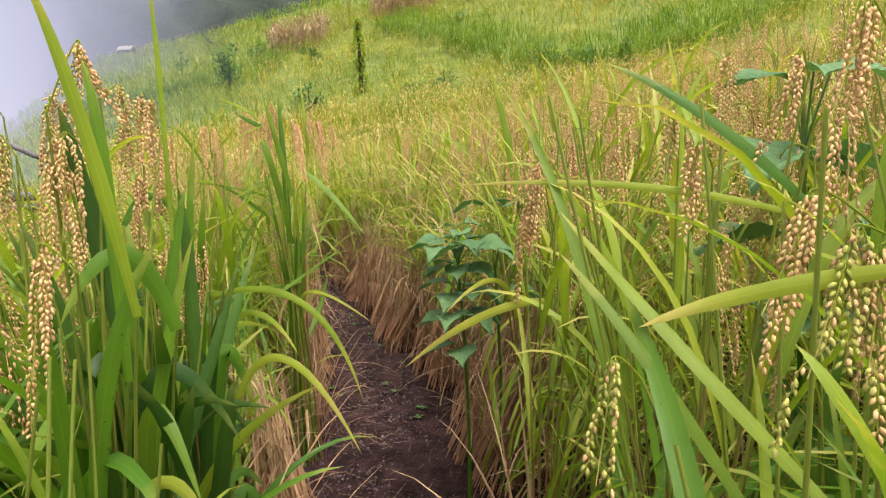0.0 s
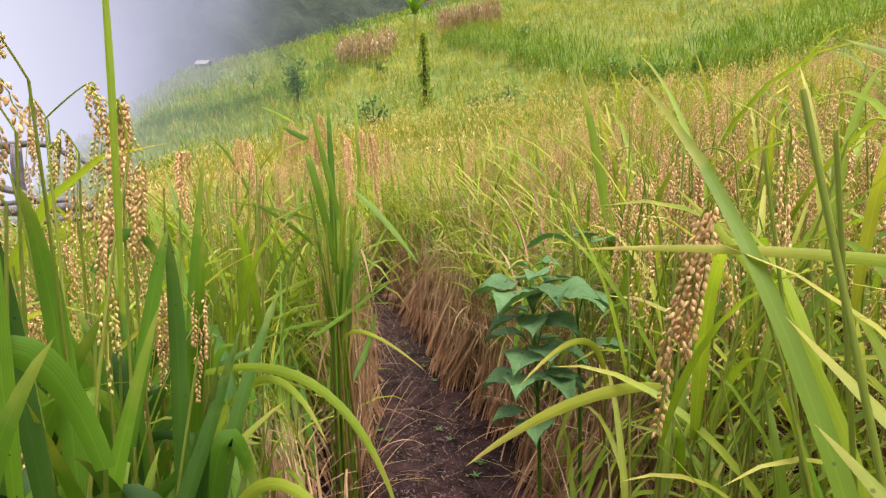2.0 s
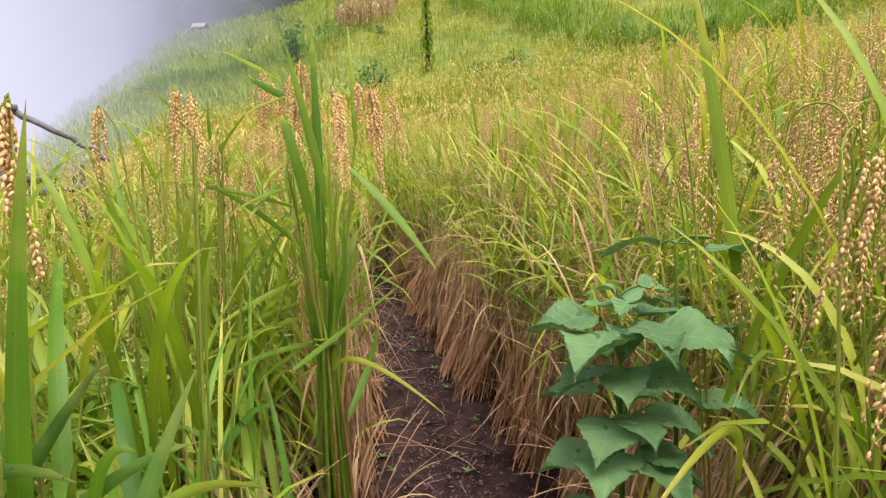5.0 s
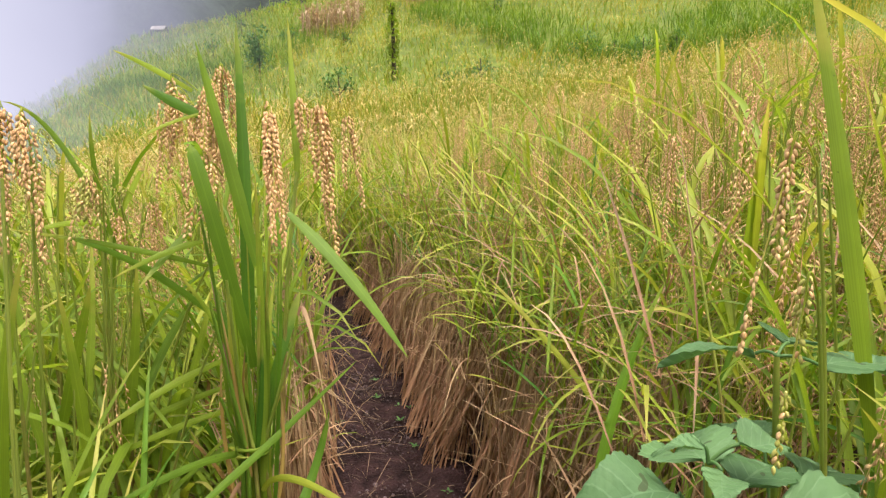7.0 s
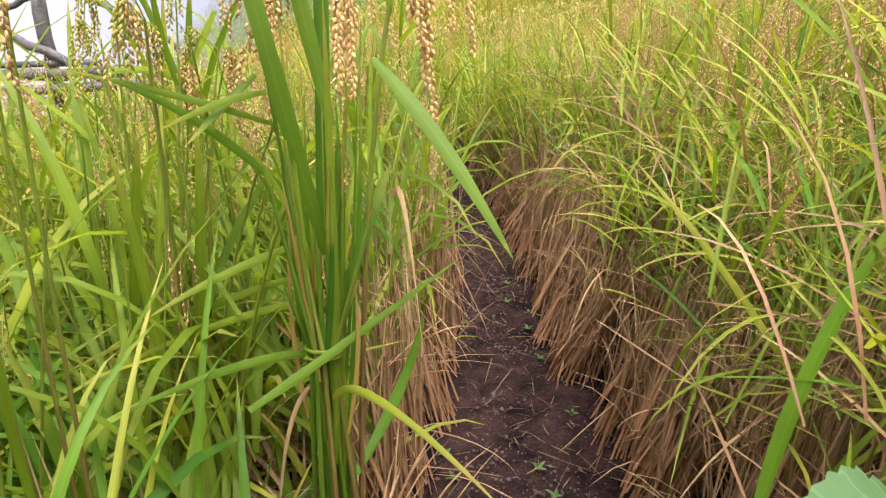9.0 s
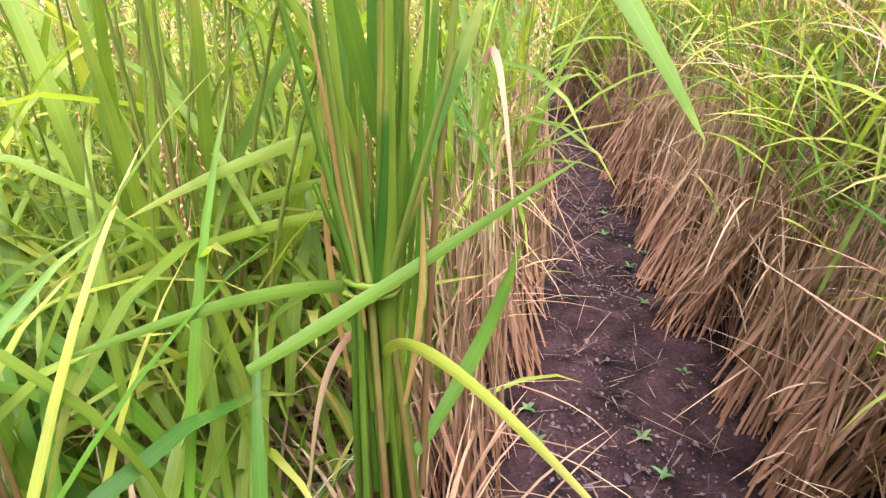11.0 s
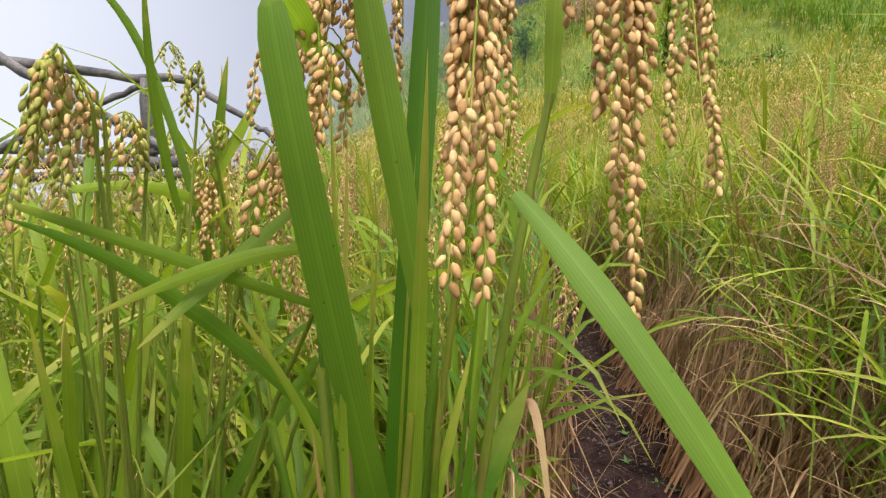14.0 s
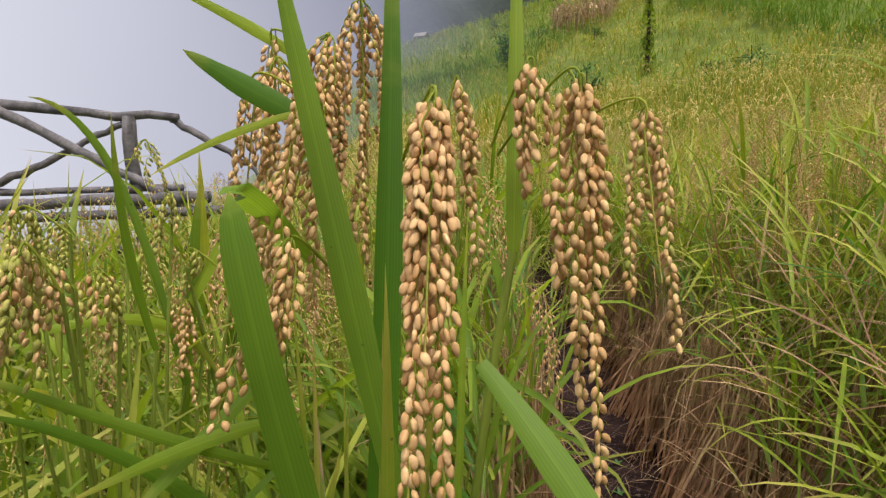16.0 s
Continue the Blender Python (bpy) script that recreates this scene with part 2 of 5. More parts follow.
def seed_shape(rings, sides):
    """A plump pointed seed along z, from 0 to 1."""
    v = [(0, 0, 0)]
    for i in range(rings):
        z = (i + 1) / (rings + 1)
        r = math.sin(math.pi * z ** 0.85) ** 0.55 * 0.5
        v += [(r * math.cos(2 * math.pi * k / sides), r * 0.72 * math.sin(2 * math.pi * k / sides), z) for k in range(sides)]
    v.append((0, 0, 1))
    f = []
    for k in range(sides):
        q = (k + 1) % sides
        f.append((0, 1 + q, 1 + k, 1 + k))
        for i in range(rings - 1):
            a, b = 1 + i * sides, 1 + (i + 1) * sides
            f.append((a + k, a + q, b + q, b + k))
        a = 1 + (rings - 1) * sides
        f.append((a + k, a + q, len(v) - 1, len(v) - 1))
    return np.array(v, float), f


def seeds(pos, way, length, width, rings=2, sides=5):
    """Seeds with their stalk ends at pos, pointing along way."""
    v, f = seed_shape(rings, sides)
    pos, way = np.asarray(pos), np.asarray(way)
    way = way / (np.linalg.norm(way, axis=1)[:, None] + 1e-9)
    n = len(pos)
    ref = rng.normal(size=(n, 3))
    a = np.cross(way, ref)
    a /= np.linalg.norm(a, axis=1)[:, None] + 1e-9
    b = np.cross(way, a)
    ln, wd = np.broadcast_to(length, (n,)), np.broadcast_to(width, (n,))
    out = pos[:, None] + v[None, :, 2:3] * way[:, None] * ln[:, None, None] + (v[None, :, :1] * a[:, None] + v[None, :, 1:2] * b[:, None]) * wd[:, None, None]
    tris = np.array([q[:3] for q in f if q[2] == q[3]])
    quads = np.array([q for q in f if q[2] != q[3]], int).reshape(-1, 4)
    off = (np.arange(n) * len(v))[:, None, None]
    return out.reshape(-1, 3), (off + tris).reshape(-1, 3), (off + quads).reshape(-1, 4)


def build(name, chunks, smooth=True):
    """One mesh from chunks of (vertices, faces, uv or None, material)."""
    mats, vs, loops, starts, totals, idx, uvs = [], [], [], [], [], [], []
    base, at = 0, 0
    for v, f, uv, m in chunks:
        if not len(f):
            continue
        if m not in mats:
            mats.append(m)
        k = f.shape[1]
        vs.append(v)
        loops.append((f + base).ravel())
        starts.append(at + np.arange(len(f)) * k)
        totals.append(np.full(len(f), k))
        idx.append(np.full(len(f), mats.index(m)))
        uvs.append(uv[f.ravel()] if uv is not None else np.full((f.size, 2), 0.3))
        base, at = base + len(v), at + f.size
    me = bpy.data.meshes.new(name)
    v, lp = np.concatenate(vs), np.concatenate(loops)
    st = np.concatenate(starts)
    me.vertices.add(len(v)), me.loops.add(len(lp)), me.polygons.add(len(st))
    me.vertices.foreach_set("co", v.astype(np.float32).ravel())
    me.loops.foreach_set("vertex_index", lp.astype(np.int32))
    me.polygons.foreach_set("loop_start", st.astype(np.int32))
    me.polygons.foreach_set("loop_total", np.concatenate(totals).astype(np.int32))
    me.polygons.foreach_set("material_index", np.concatenate(idx).astype(np.int32))
    me.polygons.foreach_set("use_smooth", np.full(len(st), smooth))
    layer = me.uv_layers.new(name="UVMap")
    layer.data.foreach_set("uv", np.concatenate(uvs).astype(np.float32).ravel())
    for m in mats:
        me.materials.append(m)
    me.update(calc_edges=True)
    return me


def seed_chunks(pos, way, length, width, rings, sides, m):
    v, t, q = seeds(pos, way, length, width, rings, sides)
    out = [(v, t, None, m)]
    if len(q):
        out = [(v, t, None, m), (np.zeros((0, 3)), q - len(v), None, m)]
    return out


def part(name, me, parent, label=""):
    ob = new(name, me)
    ob.parent = parent
    if label:
        tagged(ob, label=label)
    return ob


def thing(name, label, category, group="", at=(0, 0, 0), kind=""):
    ob = new(name)
    ob.empty_display_size = 0.05
    ob.location = at
    return tagged(ob, label, category, group, kind)


def curve3(a, b, c, n):
    """A smooth bow from a to c that is drawn towards b."""
    t = np.linspace(0, 1, n)[:, None]
    a, b, c = (np.asarray(q, float) for q in (a, b, c))
    return (1 - t) ** 2 * a + 2 * t * (1 - t) * b + t ** 2 * c


# ---- the lie of the land ----
TRACK = [(0.05, -2.0), (0.045, 0.0), (-0.06, 0.6), (-0.15, 1.3), (-0.24, 1.85), (-0.33, 2.4), (-0.42, 2.9), (-0.57, 3.3), (-0.82, 4.0), (-0.97, 4.4), (-1.26, 5.1), (-1.9, 6.1), (-3.0, 7.5)]
TX, TY = np.array(TRACK).T


def track_x(y):
    return np.interp(y, TY, TX)


def height(x, y):
    """Ground height: a level footpath, a field that tips to the valley, a hill ahead with a ridge line."""
    x, y = np.asarray(x, float), np.asarray(y, float)
    rise = np.interp(y, [0, 6, 10, 15, 22, 32, 45, 75, 130], [0, 0.06, 0.3, 0.8, 2.1, 4.4, 8.9, 19.5, 38])
    side = x - track_x(np.minimum(y, 6)) * np.clip(1.5 - y / 8, 0, 1)
    near = np.clip(1 - y / 9, 0, 1)
    tip = np.where(np.abs(side) < 0.3, 0, np.sign(side) * (np.abs(side) - 0.3))
    z = rise + 0.1 * (tip * near + side * (1 - near))
    z = z + 0.13 * np.clip(tip, 0, 3.5) * np.clip(1.35 - y / 10, 0, 1)
    z = z - 0.35 * np.maximum(0, -x - 3.8 - 0.55 * np.maximum(0, y - 6))
    past = -0.807 * (x + 28.7) + 0.590 * (y - 53)
    z = z - 0.9 * np.maximum(0, past) + 0.25 * np.sin(x * 0.21 + 1.3) * np.sin(y * 0.17) * np.clip((y - 12) / 15, 0, 1)
    return z


def sheet(name, xs, ys, fn, mat):
    gx, gy = np.meshgrid(xs, ys)
    v = np.stack([gx, gy, fn(gx, gy)], 2).reshape(-1, 3)
    i = np.arange(gx.size).reshape(gx.shape)
    f = np.stack([i[:-1, :-1], i[:-1, 1:], i[1:, 1:], i[1:, :-1]], 2).reshape(-1, 4)
    return new(name, build(name, [(v, f, None, mat)]))


def rough_ground(x, y):
    z = height(x, y)
    bumps = np.array([noise.fractal(Vector((a * 4, b * 4, 0)), 1.0, 2.0, 5) for a, b in zip(x.ravel(), y.ravel())]).reshape(x.shape)
    return z + 0.022 * bumps


def far_ground(x, y):
    inside = (np.abs(x) < 4.0) & (y > -1.5) & (y < 8)
    return np.where(inside, height(x, y) - 0.35, height(x, y) - 0.03)


steps = np.concatenate([np.linspace(-900, -120, 14), np.linspace(-100, -6, 48), np.linspace(-5, 5, 11), np.linspace(6, 100, 48), np.linspace(120, 900, 14)])
ahead = np.concatenate([np.linspace(-900, -60, 14), np.linspace(-40, -4, 12), np.linspace(-3, 9, 13), np.linspace(10, 130, 100), np.linspace(150, 900, 14)])
tagged(sheet("ground", steps, ahead, far_ground, HILL_SOIL), "grassy hillside rising behind the rice field", "hillside", kind="structure")
tagged(sheet("field_soil", np.linspace(-4.2, 4.2, 210), np.linspace(-1.7, 8.2, 250), rough_ground, SOIL), "dark damp soil of the footpath between rice", "soil", kind="structure")

# ---- rice ----
def panicle_mesh(name, length, branches, spread, ripe, rings, sides, size=0.0088, green=0.0):
    """A drooping head: a bowed stalk leaving along +x, with strings of grain that hang from it."""
    n = 26
    s = np.linspace(0, 1, n)
    th = np.radians(70) - np.radians(158) * np.clip(s / 0.42, 0, 1) ** 1.1
    d = np.stack([np.cos(th), 0.04 * np.sin(s * 5), np.sin(th)], 1) * length / n
    p = np.cumsum(d, 0) - d[0]
    chunks = [(*tube(p, np.linspace(0.0013, 0.0005, n), 4), LEAF_YELLOW)]
    pos, way = [], []
    for i in range(branches):
        k = int(n * (0.16 + 0.8 * (i / branches) ** 1.1))
        k = min(k, n - 2)
        start = p[k]
        out = rng.normal(0, 1, 3)
        out[2] = 0
        out /= np.linalg.norm(out)
        ln = length * uni(0.30, 0.52) * (1 - 0.45 * i / branches)
        m = max(5, int(ln / (size * 0.62)))
        t = np.linspace(0, 1, m)
        bow = start + out[None] * (spread * (1 - np.exp(-5 * t)))[:, None] + d[k][None] / np.linalg.norm(d[k]) * (0.018 * (1 - np.exp(-6 * t)))[:, None]
        bow[:, 2] -= ln * t ** 1.25
        chunks.append((*tube(bow[::2], 0.0005, 3), GRAIN if ripe else STEM))
        for j in range(2, m):
            side = np.cross(bow[j] - bow[j - 1], [0.2, 0.9, 0.1])
            side /= np.linalg.norm(side) + 1e-9
            sg = (-1) ** j
            pos.append(bow[j] + side * sg * size * 0.16)
            way.append((bow[j] - bow[j - 1]) / (np.linalg.norm(bow[j] - bow[j - 1]) + 1e-9) + side * sg * uni(0.2, 0.55) + rng.normal(0, 0.18, 3))
    pos, way = np.array(pos), np.array(way)
    pick = rng.rand(len(pos)) < green
    for sel, m in ((~pick, GRAIN), (pick, GRAIN_GREEN)):
        if sel.any():
            k = sel.sum()
            chunks += seed_chunks(pos[sel], way[sel], size * uni(0.85, 1.15, k), size * 0.47 * uni(0.85, 1.12, k), rings, sides, m)
    return build(name, chunks)


HEADS = [panicle_mesh("panicle", uni(0.22, 0.28), 7, uni(0.008, 0.018), True, 2, 4, size=0.0092, green=g) for g in (0.05, 0.1, 0.0, 0.3, 0.9)]
HEADS_MID = [panicle_mesh("panicle", uni(0.2, 0.26), 9, uni(0.012, 0.024), True, 1, 3, size=0.0108, green=g) for g in (0.1, 0.0, 0.35)]


def stem_line(r, phi, lean, top, n=7):
    s = np.linspace(0, 1, n)
    out = r + top * np.tan(lean) * s ** 1.4
    return np.stack([out * np.cos(phi), out * np.sin(phi), top * s], 1)


def rice_plant(label, stems, top, leaf_len, leaf_w, leaf_mat, heads, straw=10, lean=(0.04, 0.2), yellow=0.2, skew=(0.0, 0.0), head_share=0.7, seg=8, reach=1.0, rise=(1.0, 1.42), low=2):
    """A tuft of rice: stalks, blades that leave them, nodding heads and dry straw at the foot."""
    plant = thing("rice_plant", label, "rice plant", "rice in the field")
    for i in range(stems):
        phi, r, tp = uni(0, 2 * np.pi), 0.045 * math.sqrt(uni(0, 1)), top * uni(0.8, 1.06)
        line = stem_line(r, phi, uni(*lean), tp)
        line[:, :2] += np.outer(np.linspace(0, 1, len(line)) ** 1.2 * tp, skew)
        part("stem", build("stem", [(*tube(line, np.linspace(0.0034, 0.0016, len(line)), 5), STEM)]), plant)
        for q in range(2):
            k = rng.randint(low, 6)
            az = phi + uni(-1.2, 1.2)
            m = LEAF_YELLOW if uni(0, 1) < yellow else leaf_mat
            me = build("leaf", [(*blades(line[k], az, uni(*rise), leaf_len * uni(0.7, 1.2), uni(0.5, 1.9) * reach, leaf_w * uni(0.75, 1.15), seg, 3, 0.3, uni(-0.8, 0.8)), m)])
            part("leaf", me, plant)
        if uni(0, 1) < head_share:
            h = part("panicle", heads[rng.randint(len(heads))], plant)
            h.matrix_basis = pose(*line[-1], 0, 0, math.degrees(phi + uni(-0.9, 0.9))) @ pose(0, 0, 0, uni(-8, 8), uni(-8, 8), 0)
    if straw:
        n = straw
        ph = uni(0, 2 * np.pi, n)
        b = np.stack([0.05 * np.cos(ph), 0.05 * np.sin(ph), np.zeros(n)], 1)
        dry = blades(b, ph + uni(-0.5, 0.5, n), uni(1.15, 1.5, n), uni(0.3, 0.6, n), uni(-0.1, 1.6, n), uni(0.004, 0.008, n), 6, 2)
        dry[0][:, :2] += (dry[0][:, 2:] * np.array(skew)[None])
        tagged(part("dry_straw", build("dry_straw", [(*dry, STRAW)]), plant), kind="stuff")
    return plant


def clear_part(ob, m):
    """Whether a part set by m would hang into the trodden way."""
    mm = m @ ob.matrix_basis
    co = np.array([mm @ Vector(c) for c in ob.bound_box])
    if co[:, 1].min() > 2.7 or co[:, 2].max() < 0.5:
        return True
    v = np.empty(len(ob.data.vertices) * 3, np.float32)
    ob.data.vertices.foreach_get("co", v)
    w = v.reshape(-1, 3)[::3] @ np.array(mm.to_3x3()).T + np.array(mm.translation)
    near_end = (np.hypot(w[:, 0] + 0.36, w[:, 1] - 1.8) < 0.45) & ob.name.startswith("panicle") & (w[:, 2] > 0.4) | (np.hypot(w[:, 0] + 0.36, w[:, 1] - 1.8) < 0.24) & (w[:, 2] > 0.45)
    head = ob.name.startswith("panicle")
    wide = np.where(w[:, 1] < 1.2, 0.46, 0.24) if head else 0.17
    hit = near_end | (np.abs(w[:, 0] - track_x(w[:, 1]) + 0.02 * (w[:, 1] > 1.6)) < wide) & (w[:, 1] < 2.6) & (w[:, 2] > 0.45)
    return not hit.any()


def plant_at(kind, x, y, turn, size=1.0, label="", tilt=(0, 0)):
    m = pose(x, y, float(height(x, y)) - 0.01, tilt[0], tilt[1], turn) @ Matrix.Scale(size, 4)
    ob = copy_thing(kind, m)
    if y < 3.0:
        for o in list(ob.children):
            if not clear_part(o, m):
                bpy.data.objects.remove(o)
    if label:
        tagged(ob, label)
    return ob


gold = [rice_plant("ripening rice tuft with nodding tan heads", 8, 1.04, 0.44, 0.016, LEAF, HEADS[:4], 14, yellow=0.3, head_share=0.9) for i in range(3)]
green = [rice_plant("tall green rice tuft with broad dark blades", 8, 0.84, 0.42, 0.020, LEAF_DEEP, HEADS, 10, yellow=0.12, head_share=0.5, reach=1.25, rise=(0.8, 1.4)) for i in range(2)]
thin = [rice_plant("yellow-green rice tuft with thin flopping blades", 9, 0.8, 0.42, 0.011, LEAF, HEADS[:3], 46, yellow=0.5, head_share=0.3, skew=(0.22, 0.1), reach=1.25, rise=(0.45, 1.35), low=4) for i in range(2)]
mids = [rice_plant("ripening rice tuft further into the field", 6, 1.05, 0.42, 0.017, LEAF, HEADS_MID, 10, yellow=0.45, head_share=1.0, seg=5) for i in range(3)]
GREEN_MID = [panicle_mesh("panicle", 0.2, 5, 0.016, True, 1, 4, size=0.0095, green=0.92) for i in range(2)]
unripe = [rice_plant("pale green rice tuft with unripe heads", 6, 0.95, 0.5, 0.020, LEAF, GREEN_MID, 8, yellow=0.1, head_share=0.5, seg=6, reach=1.1, rise=(0.7, 1.4)) for i in range(2)]

# rows of tufts on both sides of the footpath
spots = []
for gy in np.arange(0.35, 4.6, 0.235):
    for gx in np.arange(-1.5, 1.6, 0.235):
        x, y = gx + uni(-0.07, 0.07), gy + uni(-0.07, 0.07)
        off = x - float(track_x(y))
        room = 0.31 if y < 2.1 else 0.3
        if abs(off) < room or math.hypot(x + 0.53, y - 2.08) < 0.2 or math.hypot(x - 0.06, y - 1.66) < 0.17:
            continue
        spots.append((x, y, off))
for x, y, off in spots:
    close = abs(off) < 0.58
    if x < -0.62 and 1.5 < y < 3.4 and off < -0.3:
        kind = unripe[rng.randint(2)] if rng.rand() < 0.7 else mids[rng.randint(3)]
    elif not close:
        kind = mids[rng.randint(3)]
    elif off > 0 and y > 2.2:
        kind = thin[rng.randint(2)] if off < 0.62 or rng.rand() < 0.4 else gold[rng.randint(3)]
    elif off < 0 and y < 1.6:
        kind = (green + gold)[rng.randint(5)]
    else:
        kind = (gold + thin + green[:1])[rng.randint(6)]
    turn = uni(-30, 30) if kind in thin else uni(0, 360)
    plant_at(kind, x, y, turn, uni(0.9, 1.1))
for ob in gold + green + thin + mids + unripe:
    for o in list(ob.children):
        bpy.data.objects.remove(o)
    bpy.data.objects.remove(ob)


def grain_heads(base, count, mat):
    """Nodding heads seen from some way off: strings of coarse grain along a stalk that bows over."""
    k = len(base)
    az, ln = uni(0, 6.283, k), uni(0.17, 0.26, k)
    t = np.sqrt(uni(0.02, 1, (k, count)))
    flat = ln[:, None] * 0.42 * np.sin(np.clip(t * 2.2, 0, 1.57)) + rng.normal(0, 0.008, t.shape)
    up = ln[:, None] * (0.22 * np.sin(np.clip(t * 5, 0, 3.14)) - 0.95 * t ** 1.6)
    pos = np.stack([flat * np.cos(az)[:, None], flat * np.sin(az)[:, None], up], 2) + base[:, None] + rng.normal(0, 0.008, (k, count, 3))
    way = np.stack([0.3 * np.cos(az)[:, None] + 0 * t, 0.3 * np.sin(az)[:, None] + 0 * t, -1 + 0 * t], 2) + rng.normal(0, 0.3, (k, count, 3))
    pos, way = pos.reshape(-1, 3), way.reshape(-1, 3)
    return seed_chunks(pos, way, uni(0.011, 0.016, len(pos)), uni(0.006, 0.009, len(pos)), 1, 3, mat)


def carpet(name, xs, ys, scale, leaf_n, mats, head_n, label, seg=3, hgt=1.0, head_mat=STRAW, grains=0):
    """A stand of rice too far off to count: blades and grain heads on every tuft."""
    n = len(xs)
    zs = height(xs, ys)
    chunks = []
    for mat, share in mats:
        k = max(1, int(n * leaf_n * share))
        i = rng.randint(0, n, k)
        b = np.stack([xs[i] + rng.normal(0, 0.05 * scale, k), ys[i] + rng.normal(0, 0.05 * scale, k), zs[i] + uni(0.02, 0.58, k) * hgt], 1)
        chunks.append((*blades(b, uni(0, 6.283, k), uni(0.9, 1.45, k), uni(0.4, 0.75, k) * hgt, uni(0.2, 1.7, k), uni(0.010, 0.017, k) * scale, seg, 2), mat))
    if head_n:
        k = int(n * head_n)
        i = rng.randint(0, n, k)
        b = np.stack([xs[i] + rng.normal(0, 0.09 * scale, k), ys[i] + rng.normal(0, 0.09 * scale, k), zs[i] + uni(0.9, 1.12, k) * hgt], 1)
        if grains:
            chunks += grain_heads(b, grains, head_mat)
        else:
            v, f, uv = blades(b, uni(0, 6.283, k), 1.0, uni(0.16, 0.24, k), 2.6, 0.012 * scale, 3, 2, power=0.7)
            chunks.append((v + rng.normal(0, 0.002, v.shape), f, uv, head_mat))
    return tagged(new(name, build(name, chunks, False)), label, "rice field", kind="stuff")


def scatter(n, near, far, left=-40, right=40):
    """Points ahead between two distances, evenly over the ground."""
    r = np.sqrt(uni(near ** 2, far ** 2, n))
    a = np.radians(uni(left, right, n))
    return r * np.sin(a), r * np.cos(a)


x, y = scatter(1500, 4.4, 10, -48, 42)
keep = (np.abs(x - track_x(y)) > 0.25) & ((y > 4.6) | (np.abs(x) > 1.55))
carpet("rice_stand", x[keep], y[keep], 1.15, 20, [(LEAF, 0.55), (LEAF_YELLOW, 0.45)], 1.7, "dense ripening rice with golden heads", seg=3, head_mat=FAR_HEAD, grains=42)
x, y = uni(-5.0, 5.0, 2000), uni(-2.6, 5.0, 2000)
keep = (np.abs(x) > 1.6) | ((y < 0.1) & (np.abs(x - track_x(y)) > 0.42) & (np.hypot(x - 0.05, y) > 0.55))
carpet("rice_stand", x[keep], y[keep], 1.35, 17, [(LEAF, 0.6), (LEAF_YELLOW, 0.4)], 1.1, "dense ripening rice beside the path", seg=3, head_mat=FAR_HEAD, grains=40)
x, y = uni(-14, 14, 2600), uni(-9, 8, 2600)
keep = (np.abs(x) > 4.6) | (y < -2.3)
carpet("rice_stand", x[keep], y[keep], 2.4, 8, [(FAR_GOLD, 0.6), (FAR_GREEN, 0.4)], 2, "ripening rice round the edges of the field", seg=2, head_mat=FAR_HEAD)
x, y = scatter(4000, 10, 24, -44, 42)
carpet("rice_stand", x, y, 1.8, 10, [(FAR_GOLD, 0.75), (FAR_GREEN, 0.25)], 2, "golden ripening rice on the lower slope", seg=3, head_mat=FAR_HEAD)
x, y = scatter(9000, 23, 62, -40, 42)
edge = np.interp(x, [-6, 0, 3.6, 6, 10, 14, 22], [49, 37.5, 31.5, 26, 27, 31, 38])
band = (y > edge) & (y < edge + 8) & (x > -5)
lush = x < -10 - 0.2 * (y - 30)
ripe = ~lush & ~band
carpet("rice_stand", x[ripe], y[ripe], 2.7, 6, [(FAR_GOLD, 0.65), (FAR_GREEN, 0.35)], 1.2, "yellow-green rice on the hillside", seg=2, head_mat=FAR_HEAD)
carpet("green_rice_stand", x[lush], y[lush], 3.0, 8, [(FAR_GREEN, 0.7), (FAR_GOLD, 0.3)], 0, "hazy green rice on the far slope", seg=2, hgt=1.1)
carpet("green_rice_stand", x[band], y[band], 3.2, 8, [(FAR_LUSH, 0.6), (FAR_GREEN, 0.4)], 0, "unripe green rice on the upper hillside", seg=2, hgt=1.3)
x, y = scatter(7500, 60, 100, -36, 42)
keep = (-0.807 * (x + 28.7) + 0.590 * (y - 53)) < 2
carpet("green_rice_stand", x[keep], y[keep], 6.0, 5, [(FAR_GREEN, 0.8), (FAR_GOLD, 0.2)], 0, "green rice near the ridge of the hill", seg=2)


def bank(way, n, label):
    """Rank grass along a terrace edge."""
    q = np.sort(uni(0, len(way) - 1, n))
    k = np.arange(len(way))
    xs, ys = np.interp(q, k, [p[0] for p in way]) + rng.normal(0, 0.35, n), np.interp(q, k, [p[1] for p in way]) + rng.normal(0, 0.35, n)
    carpet("green_rice_stand", xs, ys, 2.6, 12, [(FAR_LUSH, 0.8), (LEAF_DEEP, 0.2)], 0, label, seg=2, hgt=1.25)


bank([(-23.8, 38.0), (-17.3, 33.9), (-14.5, 36.6), (-11.5, 43.0)], 260, "darker grass along a terrace edge")
bank([(-5.5, 48.5), (-1.2, 40.0), (3.6, 31.2), (6.0, 25.6), (10.0, 26.6), (14.2, 30.5), (20, 36)], 420, "rank dark grass along the terrace edge")


